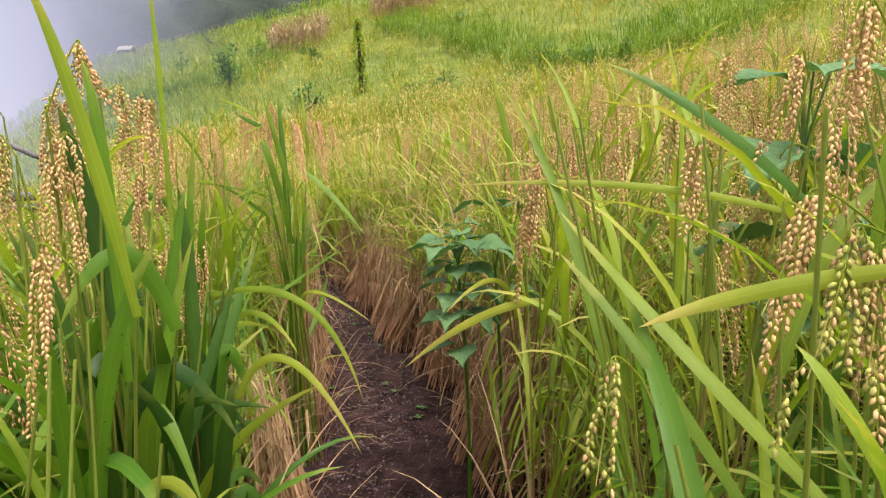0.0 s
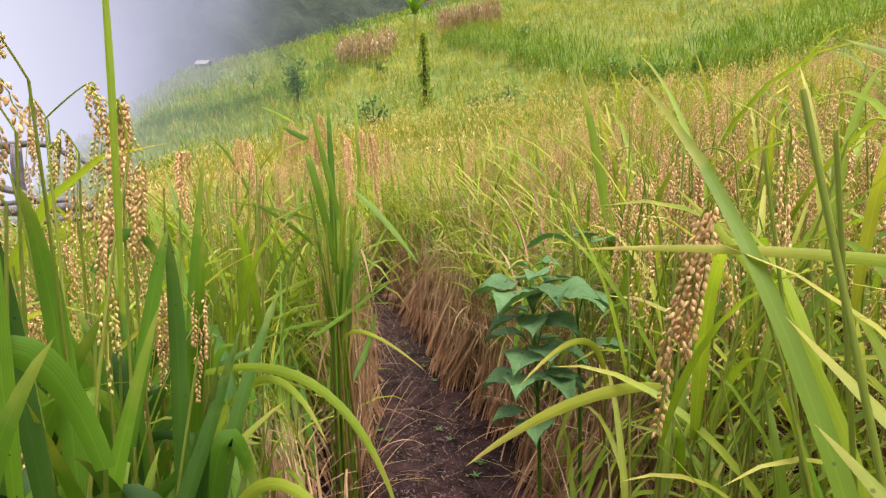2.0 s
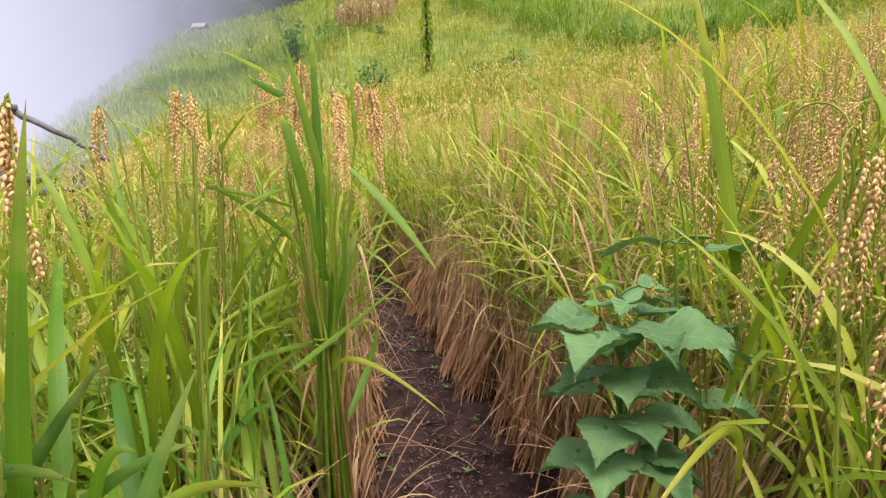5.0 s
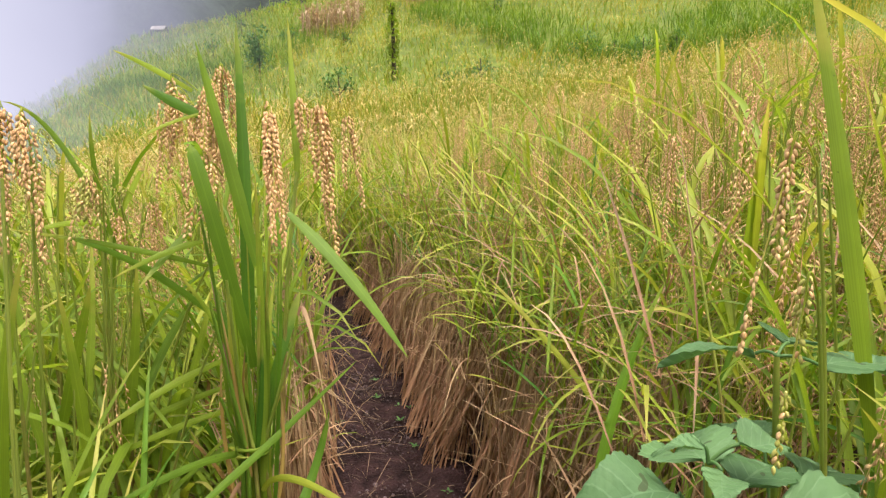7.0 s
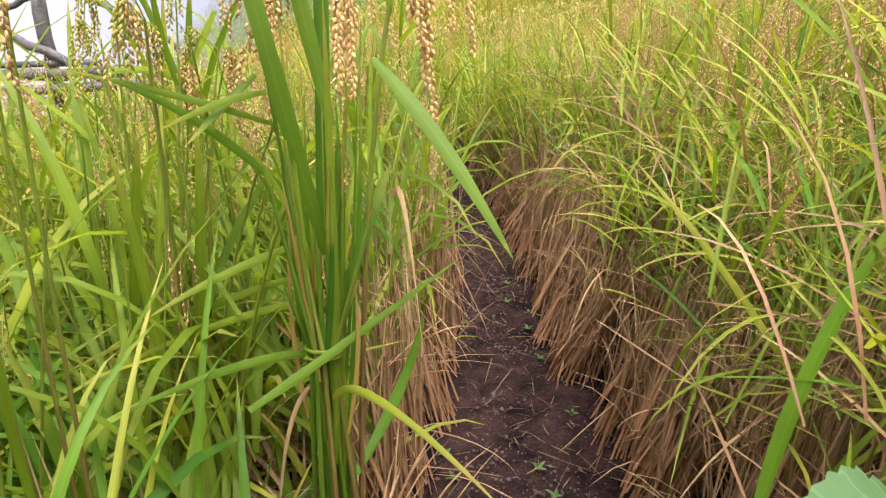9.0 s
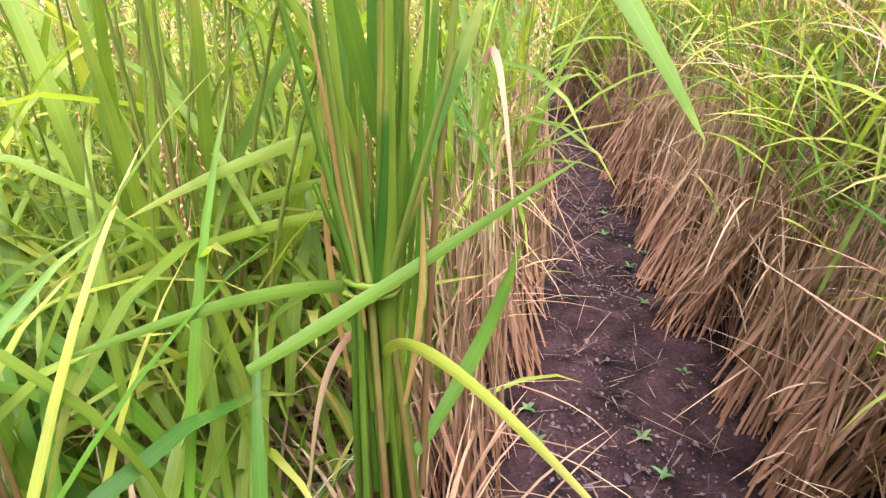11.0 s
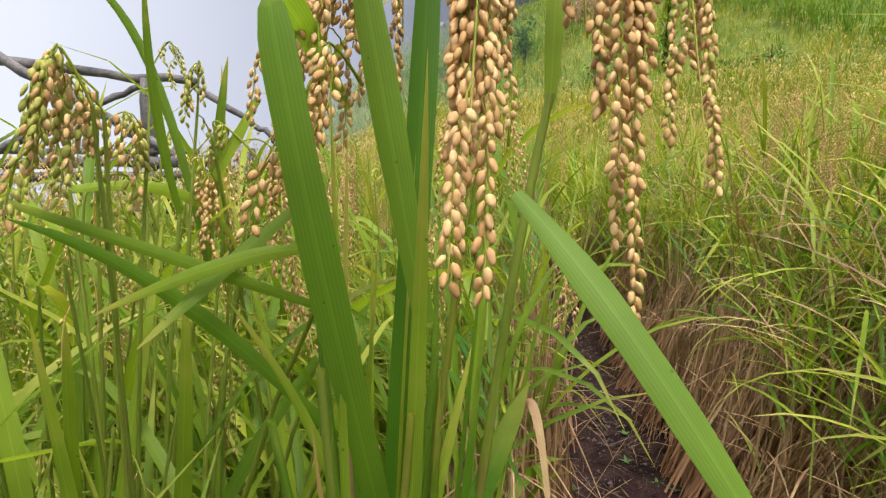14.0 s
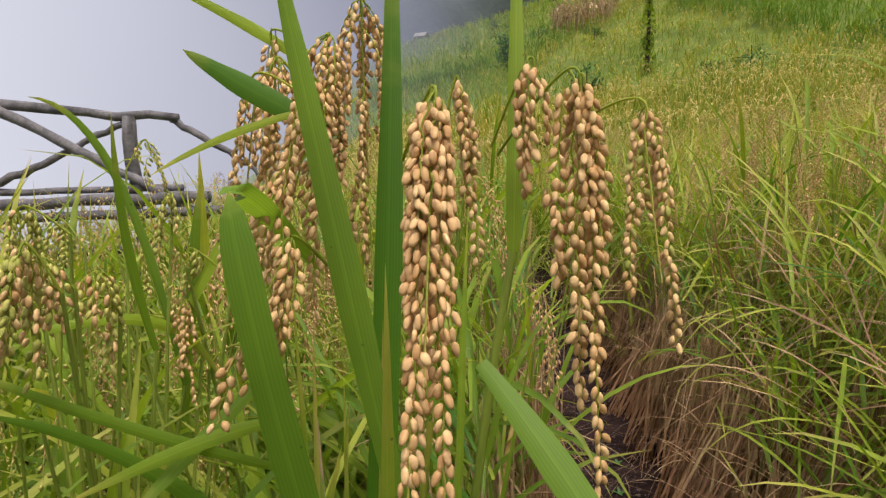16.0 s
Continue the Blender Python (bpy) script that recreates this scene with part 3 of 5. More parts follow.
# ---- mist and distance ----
def mist_glow_material(name, colour, strength, cut, shade):
    # haze painted in emission: brighter at low u, clearing past cut
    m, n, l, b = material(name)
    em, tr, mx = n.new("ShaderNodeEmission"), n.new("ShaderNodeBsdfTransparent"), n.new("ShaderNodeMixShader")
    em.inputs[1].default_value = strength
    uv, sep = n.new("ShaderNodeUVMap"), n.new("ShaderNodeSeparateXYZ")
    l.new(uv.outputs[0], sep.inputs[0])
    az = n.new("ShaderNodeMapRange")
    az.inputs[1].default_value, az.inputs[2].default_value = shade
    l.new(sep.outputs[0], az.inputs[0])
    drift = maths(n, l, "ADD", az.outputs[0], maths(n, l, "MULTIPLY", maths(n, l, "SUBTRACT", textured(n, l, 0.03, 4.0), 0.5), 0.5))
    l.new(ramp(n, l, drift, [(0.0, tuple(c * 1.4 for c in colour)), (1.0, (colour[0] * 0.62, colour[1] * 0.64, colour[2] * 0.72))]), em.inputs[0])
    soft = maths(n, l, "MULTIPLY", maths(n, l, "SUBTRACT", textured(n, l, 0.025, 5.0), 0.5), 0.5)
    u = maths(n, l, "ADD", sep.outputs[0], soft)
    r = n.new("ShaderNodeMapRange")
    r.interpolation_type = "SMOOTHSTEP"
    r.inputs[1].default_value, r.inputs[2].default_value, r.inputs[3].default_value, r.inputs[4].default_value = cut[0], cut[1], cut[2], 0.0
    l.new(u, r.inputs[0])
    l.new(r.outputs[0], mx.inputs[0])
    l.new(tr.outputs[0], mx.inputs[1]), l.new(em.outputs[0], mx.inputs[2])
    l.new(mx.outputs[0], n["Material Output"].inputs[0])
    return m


def curtain(name, radius, a0, a1, z0, z1, mat, label):
    """Glowing sheet of painted mist on an arc round the valley, az in degrees from straight ahead."""
    a = np.radians(np.linspace(a0, a1, 40))
    z = np.linspace(z0, z1, 12)
    ga, gz = np.meshgrid(a, z)
    v = np.stack([radius * np.sin(ga), radius * np.cos(ga), gz], 2).reshape(-1, 3)
    i = np.arange(ga.size).reshape(ga.shape)
    f = np.stack([i[:-1, :-1], i[:-1, 1:], i[1:, 1:], i[1:, :-1]], 2).reshape(-1, 4)
    uv = np.stack(np.broadcast_arrays(np.linspace(0, 1, 40)[None, :], np.linspace(0, 1, 12)[:, None]), 2).reshape(-1, 2)
    ob = new(name, build(name, [(v, f, uv, mat)]))
    ob.visible_shadow = False
    return tagged(ob, label, "mist", kind="structure")


# self-lit sheets stand in for haze in the air, their left side brighter
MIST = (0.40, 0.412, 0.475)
curtain("backdrop", 400, -120, 60, -150, 320, mist_glow_material("pale_cloud", MIST, 1.0, (2.0, 3.0, 1.0), (0.33, 0.50)), "pale grey cloud filling the valley")
curtain("backdrop", 115, -100, 0, -60, 90, mist_glow_material("valley_mist_glow", MIST, 1.0, (0.64, 0.9, 1.0), (0.42, 0.68)), "glowing sheet painted as white mist over the valley")
curtain("backdrop", 50, -95, -12, -30, 40, mist_glow_material("thin_mist_glow", MIST, 1.0, (0.60, 1.0, 0.7), (0.42, 0.78)), "glowing sheet painted as thin mist over the end of the slope")
curtain("backdrop", 27, -95, -8, -20, 25, mist_glow_material("faint_haze_glow", MIST, 1.0, (0.52, 0.97, 0.36), (0.42, 0.78)), "glowing sheet painted as faint haze over the lower slope")


def mountain():
    xs, ys = np.linspace(-190, 60, 90), np.linspace(125, 250, 40)
    gx, gy = np.meshgrid(xs, ys)
    z = 10 + (gy - 125) * 0.75 + 6 * np.sin(gx * 0.05) + 2.5 * np.sin(gx * 0.31 + gy * 0.2) + rng.normal(0, 1.1, gx.shape)
    v = np.stack([gx, gy, z], 2).reshape(-1, 3)
    i = np.arange(gx.size).reshape(gx.shape)
    f = np.stack([i[:-1, :-1], i[:-1, 1:], i[1:, 1:], i[1:, :-1]], 2).reshape(-1, 4)
    tagged(new("backdrop", build("backdrop", [(v, f, None, FOREST)])), "dark forested mountain behind the mist", "mountain", kind="structure")


mountain()


# ---- single plants beside the path ----
def ribbon(a, m, c, width, facing=(0.3, -1.0, 0.25), n=14, fold=0.3, root=0.6, blunt=False, roll=0.0, shift=(0, 0, 0)):
    """A blade from a through m to c, its flat side turned to facing."""
    a, m, c = (np.asarray(q, float) - np.asarray(shift) for q in (a, m, c))
    p = curve3(a, 2 * m - (a + c) / 2, c, n + 1)
    d = np.gradient(p, axis=0)
    d /= np.linalg.norm(d, axis=1)[:, None]
    f = np.asarray(facing, float)
    side = np.cross(d, f)
    side /= np.linalg.norm(side, axis=1)[:, None] + 1e-9
    nor = np.cross(side, d)
    s = np.linspace(0, 1, n + 1)
    ang = (roll * s)[:, None]
    side, nor = side * np.cos(ang) + nor * np.sin(ang), nor * np.cos(ang) - side * np.sin(ang)
    prof = (root + (1 - root) * np.clip(s / 0.3, 0, 1)) * (np.clip(1 - s ** (14 if blunt else 3.0), 0, 1) ** 0.8)
    wob = 1 + 0.04 * np.sin(s * 17 + a[0] * 90)
    w = (width / 2 * prof * wob)[:, None]
    v = np.stack([p - side * w, p + nor * w * fold, p + side * w], 1).reshape(-1, 3)
    i = np.arange((n + 1) * 3).reshape(n + 1, 3)
    q = np.stack([i[:-1, :-1], i[:-1, 1:], i[1:, 1:], i[1:, :-1]], 2).reshape(-1, 4)
    uv = np.stack(np.broadcast_arrays(np.array([0, 0.5, 1])[None, :], s[:, None]), 2).reshape(-1, 2)
    return v, q, uv


def head3(name, foot, top, bottom, strings=6, green=0.0, size=0.0098, rings=4, sides=8, spread=0.012, shift=(0, 0, 0), plump=0.54):
    """A hanging head: the stalk bows from foot over top, and strings of grain fall towards bottom."""
    sh = np.asarray(shift)
    foot, top, bottom = (np.asarray(q, float) - sh for q in (foot, top, bottom))
    up = np.concatenate([curve3(foot, top + (top - foot) * 0.35 + (0, 0, 0.012), top + (bottom - top) * 0.12, 12), curve3(top + (bottom - top) * 0.12, top + (bottom - top) * 0.5 + (0, 0, 0.0), top + (bottom - top) * 0.72, 8)[1:]])
    chunks = [(*tube(up, np.linspace(0.0011, 0.0006, len(up)), 5), LEAF_YELLOW)]
    fall = bottom - top
    total = np.linalg.norm(fall)
    pos, way = [], []
    for i in range(strings):
        k = 6 + int((len(up) - 9) * (i / max(1, strings - 1)) ** 1.7)
        ln = total * (uni(0.3, 0.62) if i < strings - 2 else 0.42)
        ln = min(ln, np.linalg.norm(bottom - up[k]) * 1.02)
        m = max(6, int(ln / (size * 0.40)))
        t = np.linspace(0, 1, m)
        out = rng.normal(0, 1, 3) * (1, 1, 0.2)
        out /= np.linalg.norm(out)
        down = fall / total * 0.55 + np.array([0, 0, -0.45])
        down /= np.linalg.norm(down)
        line = up[k] + out * (spread * (1 - np.exp(-4 * t)))[:, None] + down * (ln * t ** 1.1)[:, None] + rng.normal(0, 0.0006, (m, 3))
        chunks.append((*tube(line, 0.0006, 4), LEAF_YELLOW))
        turn = np.cross(down, rng.normal(size=3))
        turn /= np.linalg.norm(turn)
        for j in range(max(1, int(m * 0.12)), m):
            sg = (-1) ** j
            pos.append(line[j] + turn * sg * size * 0.2)
            way.append(down + turn * sg * uni(0.15, 0.5) + rng.normal(0, 0.16, 3))
    pos, way = np.array(pos), np.array(way)
    pick = rng.rand(len(pos)) < green
    for sel, mt in ((~pick, GRAIN), (pick, GRAIN_GREEN)):
        if sel.any():
            k = sel.sum()
            chunks += seed_chunks(pos[sel], way[sel], size * uni(0.85, 1.12, k), size * plump * uni(0.85, 1.12, k), rings, sides, mt)
    return build(name, chunks)


def tied_plant():
    """The tuft whose stalks are bound with a twist of grass."""
    at = np.array([-0.53, 2.085, 0.0])
    plant = thing("tied_rice_plant", "tall green rice tuft tied with grass, ripe tan heads", "rice plant", at=at)
    knot = np.array([-0.003, -0.018, 0.67])

    def leaf(a, m, c, w, mat=LEAF, **kw):
        part("leaf", build("leaf", [(*ribbon(a, m, c, w, shift=at, **kw), mat)]), plant)

    def head(foot, top, bottom, **kw):
        part("panicle", head3("panicle", foot, top, bottom, shift=at, **kw), plant)

    for i in range(16):
        phi, r = i * 2.4, 0.052 * math.sqrt((i + 0.5) / 16)
        b = np.array([r * math.cos(phi), r * math.sin(phi), 0.0])
        k = knot + b * 0.34
        e = knot + b * uni(0.9, 1.3) + (uni(-0.035, 0.03), uni(-0.01, 0.03), uni(0.2, 0.4) if i % 2 else uni(0.08, 0.16))
        line = np.concatenate([curve3(b, (b + k) / 2 + b * 0.3, k, 6), curve3(k, (k + e) / 2, e, 5)[1:]])
        part("stem", build("stem", [(*tube(line, np.linspace(0.0050, 0.0022, len(line)), 6), (LEAF_FRESH, STEM, LEAF)[i % 3])]), plant)
    # upright sheathing blades
    for i in range(22):
        phi = i * 2.4 + 0.4
        c, q = math.cos(phi), math.sin(phi)
        b = at + knot + np.array([0.014 * c, 0.012 * q, uni(-0.3, 0.02)])
        e = at + knot + np.array([0.036 * c + uni(-0.03, 0.02), 0.04 * q + 0.03, uni(0.12, 0.46)])
        leaf(b, (b + e) / 2 + (0.006 * c, 0, 0), e, uni(0.007, 0.014), (LEAF_FRESH, LEAF, LEAF_DEEP, LEAF_FRESH, LEAF, LEAF_YELLOW)[i % 6], facing=(c + uni(-0.5, 0.5), q - 0.8, 0.2), fold=0.55, roll=uni(-0.5, 0.5))
    for i in range(4):
        phi = 2.2 + i * 1.3
        b = at + knot + np.array([0.03 * math.cos(phi), 0.02 * math.sin(phi), uni(-0.2, 0.05)])
        e = b + (uni(-0.03, 0.02), uni(-0.01, 0.03), uni(0.18, 0.30))
        leaf(b, (b + e) / 2 + (uni(-0.01, 0.01), 0, 0), e, uni(0.004, 0.007), RUST, fold=0.6, roll=uni(-1, 1))
    leaf((-0.530, 2.085, 0.80), (-0.556, 2.045, 1.02), (-0.592, 2.055, 1.150), 0.0215, LEAF_FRESH, blunt=True, fold=0.15)
    leaf((-0.592, 2.055, 1.148), (-0.600, 2.090, 1.135), (-0.612, 2.16, 1.08), 0.020, LEAF_FRESH, fold=0.15)
    leaf((-0.522, 2.105, 0.96), (-0.556, 2.100, 1.13), (-0.592, 2.098, 1.30), 0.020, LEAF_FRESH)
    leaf((-0.545, 2.105, 0.80), (-0.556, 2.160, 1.10), (-0.570, 2.20, 1.34), 0.021, LEAF_DEEP, root=0.8)
    leaf((-0.480, 2.197, 1.09), (-0.488, 2.223, 1.20), (-0.506, 2.27, 1.36), 0.013, LEAF)
    leaf((-0.482, 2.145, 1.038), (-0.382, 2.108, 0.947), (-0.282, 2.070, 0.824), 0.0215, LEAF_FRESH, root=0.45, facing=(0.4, -0.9, 0.75))
    leaf((-0.612, 2.150, 1.19), (-0.653, 2.136, 1.213), (-0.692, 2.122, 1.238), 0.017, LEAF_DEEP)
    leaf((-0.605, 2.150, 1.197), (-0.653, 2.117, 1.179), (-0.690, 2.084, 1.154), 0.006, LEAF_YELLOW)
    leaf((-0.66, 2.22, 1.235), (-0.72, 2.205, 1.272), (-0.775, 2.19, 1.30), 0.010, LEAF)
    leaf((-0.522, 2.080, 0.66), (-0.512, 2.125, 0.77), (-0.482, 2.19, 0.90), 0.0165, LEAF_DEEP, blunt=True)
    leaf((-0.535, 2.085, 0.69), (-0.530, 2.118, 0.78), (-0.525, 2.19, 0.93), 0.012, LEAF)
    leaf((-0.548, 2.075, 0.60), (-0.563, 2.105, 0.76), (-0.63, 2.16, 0.95), 0.014, LEAF_DEEP)
    leaf((-0.540, 2.080, 0.74), (-0.582, 2.085, 0.86), (-0.64, 2.06, 0.97), 0.009, LEAF)
    leaf((-0.575, 2.115, 0.72), (-0.604, 2.140, 0.84), (-0.635, 2.175, 0.96), 0.006, STRAW)
    leaf((-0.548, 2.088, 0.650), (-0.616, 2.005, 0.667), (-0.700, 1.87, 0.655), 0.013, LEAF_FRESH)
    leaf((-0.59, 2.15, 0.70), (-0.712, 2.080, 0.674), (-0.86, 1.99, 0.61), 0.011, LEAF)
    leaf((-0.62, 2.20, 0.72), (-0.766, 2.115, 0.676), (-0.93, 2.00, 0.60), 0.012, LEAF)
    leaf((-0.56, 1.935, 0.655), (-0.499, 2.050, 0.690), (-0.405, 2.275, 0.745), 0.0125, LEAF_FRESH)
    leaf((-0.515, 2.27, 0.83), (-0.490, 2.258, 0.81), (-0.438, 2.190, 0.60), 0.009, STRAW, roll=1.5)
    leaf((-0.515, 2.10, 0.45), (-0.48, 2.20, 0.55), (-0.455, 2.24, 0.66), 0.018, LEAF_DEEP)
    leaf((-0.52, 2.06, 0.60), (-0.43, 2.02, 0.64), (-0.26, 1.99, 0.54), 0.012, LEAF_YELLOW)
    leaf((-0.54, 2.07, 0.62), (-0.575, 2.04, 0.57), (-0.60, 2.02, 0.40), 0.007, STRAW, roll=1.0)
    # stalk of the flag leaf
    line = curve3((0.02, 0.02, 0.40), (0.02, 0.06, 0.85), (0.05, 0.112, 1.1), 10)
    part("stem", build("stem", [(*tube(line, np.linspace(0.004, 0.003, 10), 7), STEM)]), plant)
    head((-0.512, 2.105, 1.165), (-0.483, 2.088, 1.204), (-0.452, 2.006, 1.018), strings=18, spread=0.010, size=0.0086)
    head((-0.489, 2.190, 1.165), (-0.440, 2.185, 1.222), (-0.408, 2.172, 0.968), strings=10, spread=0.011)
    head((-0.492, 2.186, 1.170), (-0.466, 2.184, 1.224), (-0.447, 2.174, 1.095), strings=6, spread=0.010)
    head((-0.452, 2.279, 1.190), (-0.411, 2.262, 1.202), (-0.376, 2.205, 1.035), strings=8, spread=0.016, size=0.0088, green=0.15, rings=3, sides=6)
    head((-0.556, 2.235, 1.160), (-0.544, 2.245, 1.222), (-0.530, 2.235, 1.09), strings=6, rings=3, sides=6)
    head((-0.609, 2.170, 1.21), (-0.603, 2.170, 1.250), (-0.618, 2.105, 1.06), strings=14, spread=0.024, rings=3, sides=5, size=0.008)
    head((-0.570, 2.110, 1.10), (-0.574, 2.085, 1.12), (-0.596, 2.025, 1.025), strings=8, spread=0.010, rings=3, sides=6, size=0.0088)
    head((-0.590, 2.150, 1.20), (-0.592, 2.130, 1.215), (-0.600, 2.080, 1.085), strings=10, spread=0.016, rings=3, sides=5, size=0.0086)
    head((-0.65, 2.22, 1.235), (-0.685, 2.21, 1.262), (-0.705, 2.19, 1.14), strings=4, spread=0.008, rings=3, sides=6)
    head((-0.612, 2.20, 1.24), (-0.600, 2.203, 1.280), (-0.585, 2.184, 1.08), strings=14, spread=0.022, rings=3, sides=5, size=0.008)
    head((-0.650, 2.20, 1.21), (-0.668, 2.19, 1.240), (-0.672, 2.16, 1.06), strings=7, spread=0.02, rings=2, sides=6)
    head((-0.64, 2.18, 1.21), (-0.672, 2.171, 1.225), (-0.682, 2.150, 1.08), strings=6, spread=0.018, rings=2, sides=5, size=0.0085)
    head((-0.68, 2.24, 1.22), (-0.71, 2.235, 1.245), (-0.722, 2.21, 1.07), strings=5, spread=0.014, rings=2, sides=5, size=0.0085)
    # the band
    t = np.linspace(0, 6 * np.pi, 60)
    loop = np.stack([knot[0] + 0.024 * np.cos(t), knot[1] + 0.022 * np.sin(t), knot[2] + 0.008 * np.sin(t * 0.33) + 0.003 * np.cos(t)], 1)
    part("grass_band", build("grass_band", [(*tube(loop + rng.normal(0, 0.0012, loop.shape), uni(0.0016, 0.0034, len(loop)), 6), LEAF)]), plant, "twisted grass band round the stalks")
    # dry leaves at the foot
    n = 46
    ph = uni(0, 6.283, n)
    dry = blades(np.stack([0.06 * np.cos(ph), 0.06 * np.sin(ph), uni(0, 0.25, n)], 1), ph, uni(0.8, 1.5, n), uni(0.22, 0.42, n), uni(0.2, 2.2, n), uni(0.003, 0.008, n), 7, 2)
    tagged(part("dry_straw", build("dry_straw", [(*dry, STRAW)]), plant), kind="stuff")


tied_plant()


def loose_plant(label, at, leaves, heads):
    """A tuft whose blades and heads are set one by one."""
    at = np.array([at[0], at[1], float(height(at[0], at[1]))])
    plant = thing("rice_plant", label, "rice plant", "rice in the field", at=at)
    for i, (a, m, c, w, mat, *rest) in enumerate(leaves):
        part("leaf", build("leaf", [(*ribbon(a, m, c, w, shift=at, **({"facing": rest[0]} if rest else {})), mat)]), plant)
        if i % 2:
            continue
        foot = np.array([uni(-0.03, 0.03), uni(-0.03, 0.03), 0])
        root = np.asarray(a, float) - at
        part("stem", build("stem", [(*tube(curve3(foot, foot * 0.5 + root * (0.5, 0.5, 0.75), root, 8), np.linspace(0.0036, 0.0018, 8), 5), STEM)]), plant)
    for foot, top, bottom, kw in heads:
        part("panicle", head3("panicle", foot, top, bottom, shift=at, **kw), plant)
        b, e = np.array([uni(-0.03, 0.03), uni(-0.03, 0.03), 0]), np.asarray(foot, float) - at
        part("stem", build("stem", [(*tube(curve3(b, b * 0.5 + e * (0.5, 0.5, 0.75), e, 8), np.linspace(0.0036, 0.0014, 8), 5), STEM)]), plant)
    n = 26
    ph = uni(0, 6.283, n)
    dry = blades(np.stack([0.05 * np.cos(ph), 0.05 * np.sin(ph), np.zeros(n)], 1), ph, uni(1.1, 1.5, n), uni(0.3, 0.6, n), uni(0, 1.5, n), uni(0.004, 0.008, n), 6, 2)
    tagged(part("dry_straw", build("dry_straw", [(*dry, STRAW)]), plant), kind="stuff")


near_head = dict(strings=8, rings=3, sides=5, size=0.0076, spread=0.010, plump=0.52)
pale_head = dict(strings=5, rings=3, sides=5, size=0.0076, green=0.85, spread=0.013, plump=0.52)
loose_plant("rice tuft with heavy tan heads and one pale blade", (0.40, 0.52), [
    ((0.36, 0.44, 1.02), (0.248, 0.451, 1.003), (0.155, 0.42, 0.99), 0.013, LEAF_YELLOW),
    ((0.32, 0.455, 0.82), (0.224, 0.571, 0.936), (0.150, 0.70, 1.035), 0.015, LEAF),
    ((0.27, 0.49, 0.80), (0.198, 0.568, 0.922), (0.140, 0.64, 1.00), 0.014, LEAF),
    ((0.30, 0.34, 0.86), (0.25, 0.350, 0.955), (0.232, 0.38, 0.99), 0.012, LEAF),
    ((0.42, 0.60, 0.95), (0.44, 0.62, 1.10), (0.50, 0.66, 1.25), 0.016, LEAF),
    ((0.38, 0.50, 0.70), (0.30, 0.48, 0.80), (0.20, 0.45, 0.74), 0.012, LEAF_YELLOW),
], [
    ((0.46, 0.66, 1.19), (0.418, 0.628, 1.225), (0.336, 0.569, 1.05), near_head),
    ((0.40, 0.56, 1.02), (0.335, 0.545, 1.062), (0.255, 0.500, 0.93), near_head),
    ((0.38, 0.48, 1.01), (0.315, 0.46, 1.045), (0.250, 0.417, 0.91), pale_head),
    ((0.39, 0.50, 0.99), (0.34, 0.47, 1.030), (0.305, 0.43, 0.90), dict(near_head, green=0.3)),
    ((0.19, 0.53, 0.91), (0.165, 0.520, 0.935), (0.135, 0.481, 0.80), pale_head),
])
loose_plant("rice tuft with nodding heads over thin green blades", (0.36, 0.86), [
    ((0.44, 0.743, 1.01), (0.253, 0.764, 1.052), (0.045, 0.79, 1.060), 0.010, LEAF_YELLOW),
    ((0.46, 0.74, 1.0), (0.341, 0.779, 1.123), (0.225, 0.82, 1.20), 0.016, LEAF_DEEP),
    ((0.20, 1.215, 0.800), (0.070, 1.212, 0.770), (-0.078, 1.196, 0.679), 0.018, LEAF_YELLOW),
    ((0.34, 0.90, 0.80), (0.36, 0.93, 1.05), (0.35, 0.97, 1.25), 0.016, LEAF),
    ((0.30, 0.84, 0.75), (0.24, 0.86, 0.95), (0.13, 0.88, 1.10), 0.014, LEAF),
], [
    ((0.185, 0.85, 1.04), (0.150, 0.822, 1.100), (0.098, 0.845, 0.905), dict(near_head, strings=9, spread=0.007)),
    ((0.46, 0.80, 1.17), (0.438, 0.775, 1.200), (0.378, 0.752, 1.06), near_head),
    ((0.45, 0.99, 1.19), (0.443, 0.98, 1.225), (0.419, 0.966, 1.09), near_head),
    ((0.335, 0.87, 1.11), (0.325, 0.863, 1.150), (0.299, 0.836, 0.97), dict(near_head, green=0.5)),
    ((0.34, 0.77, 1.07), (0.318, 0.754, 1.100), (0.290, 0.741, 0.99), near_head),
])
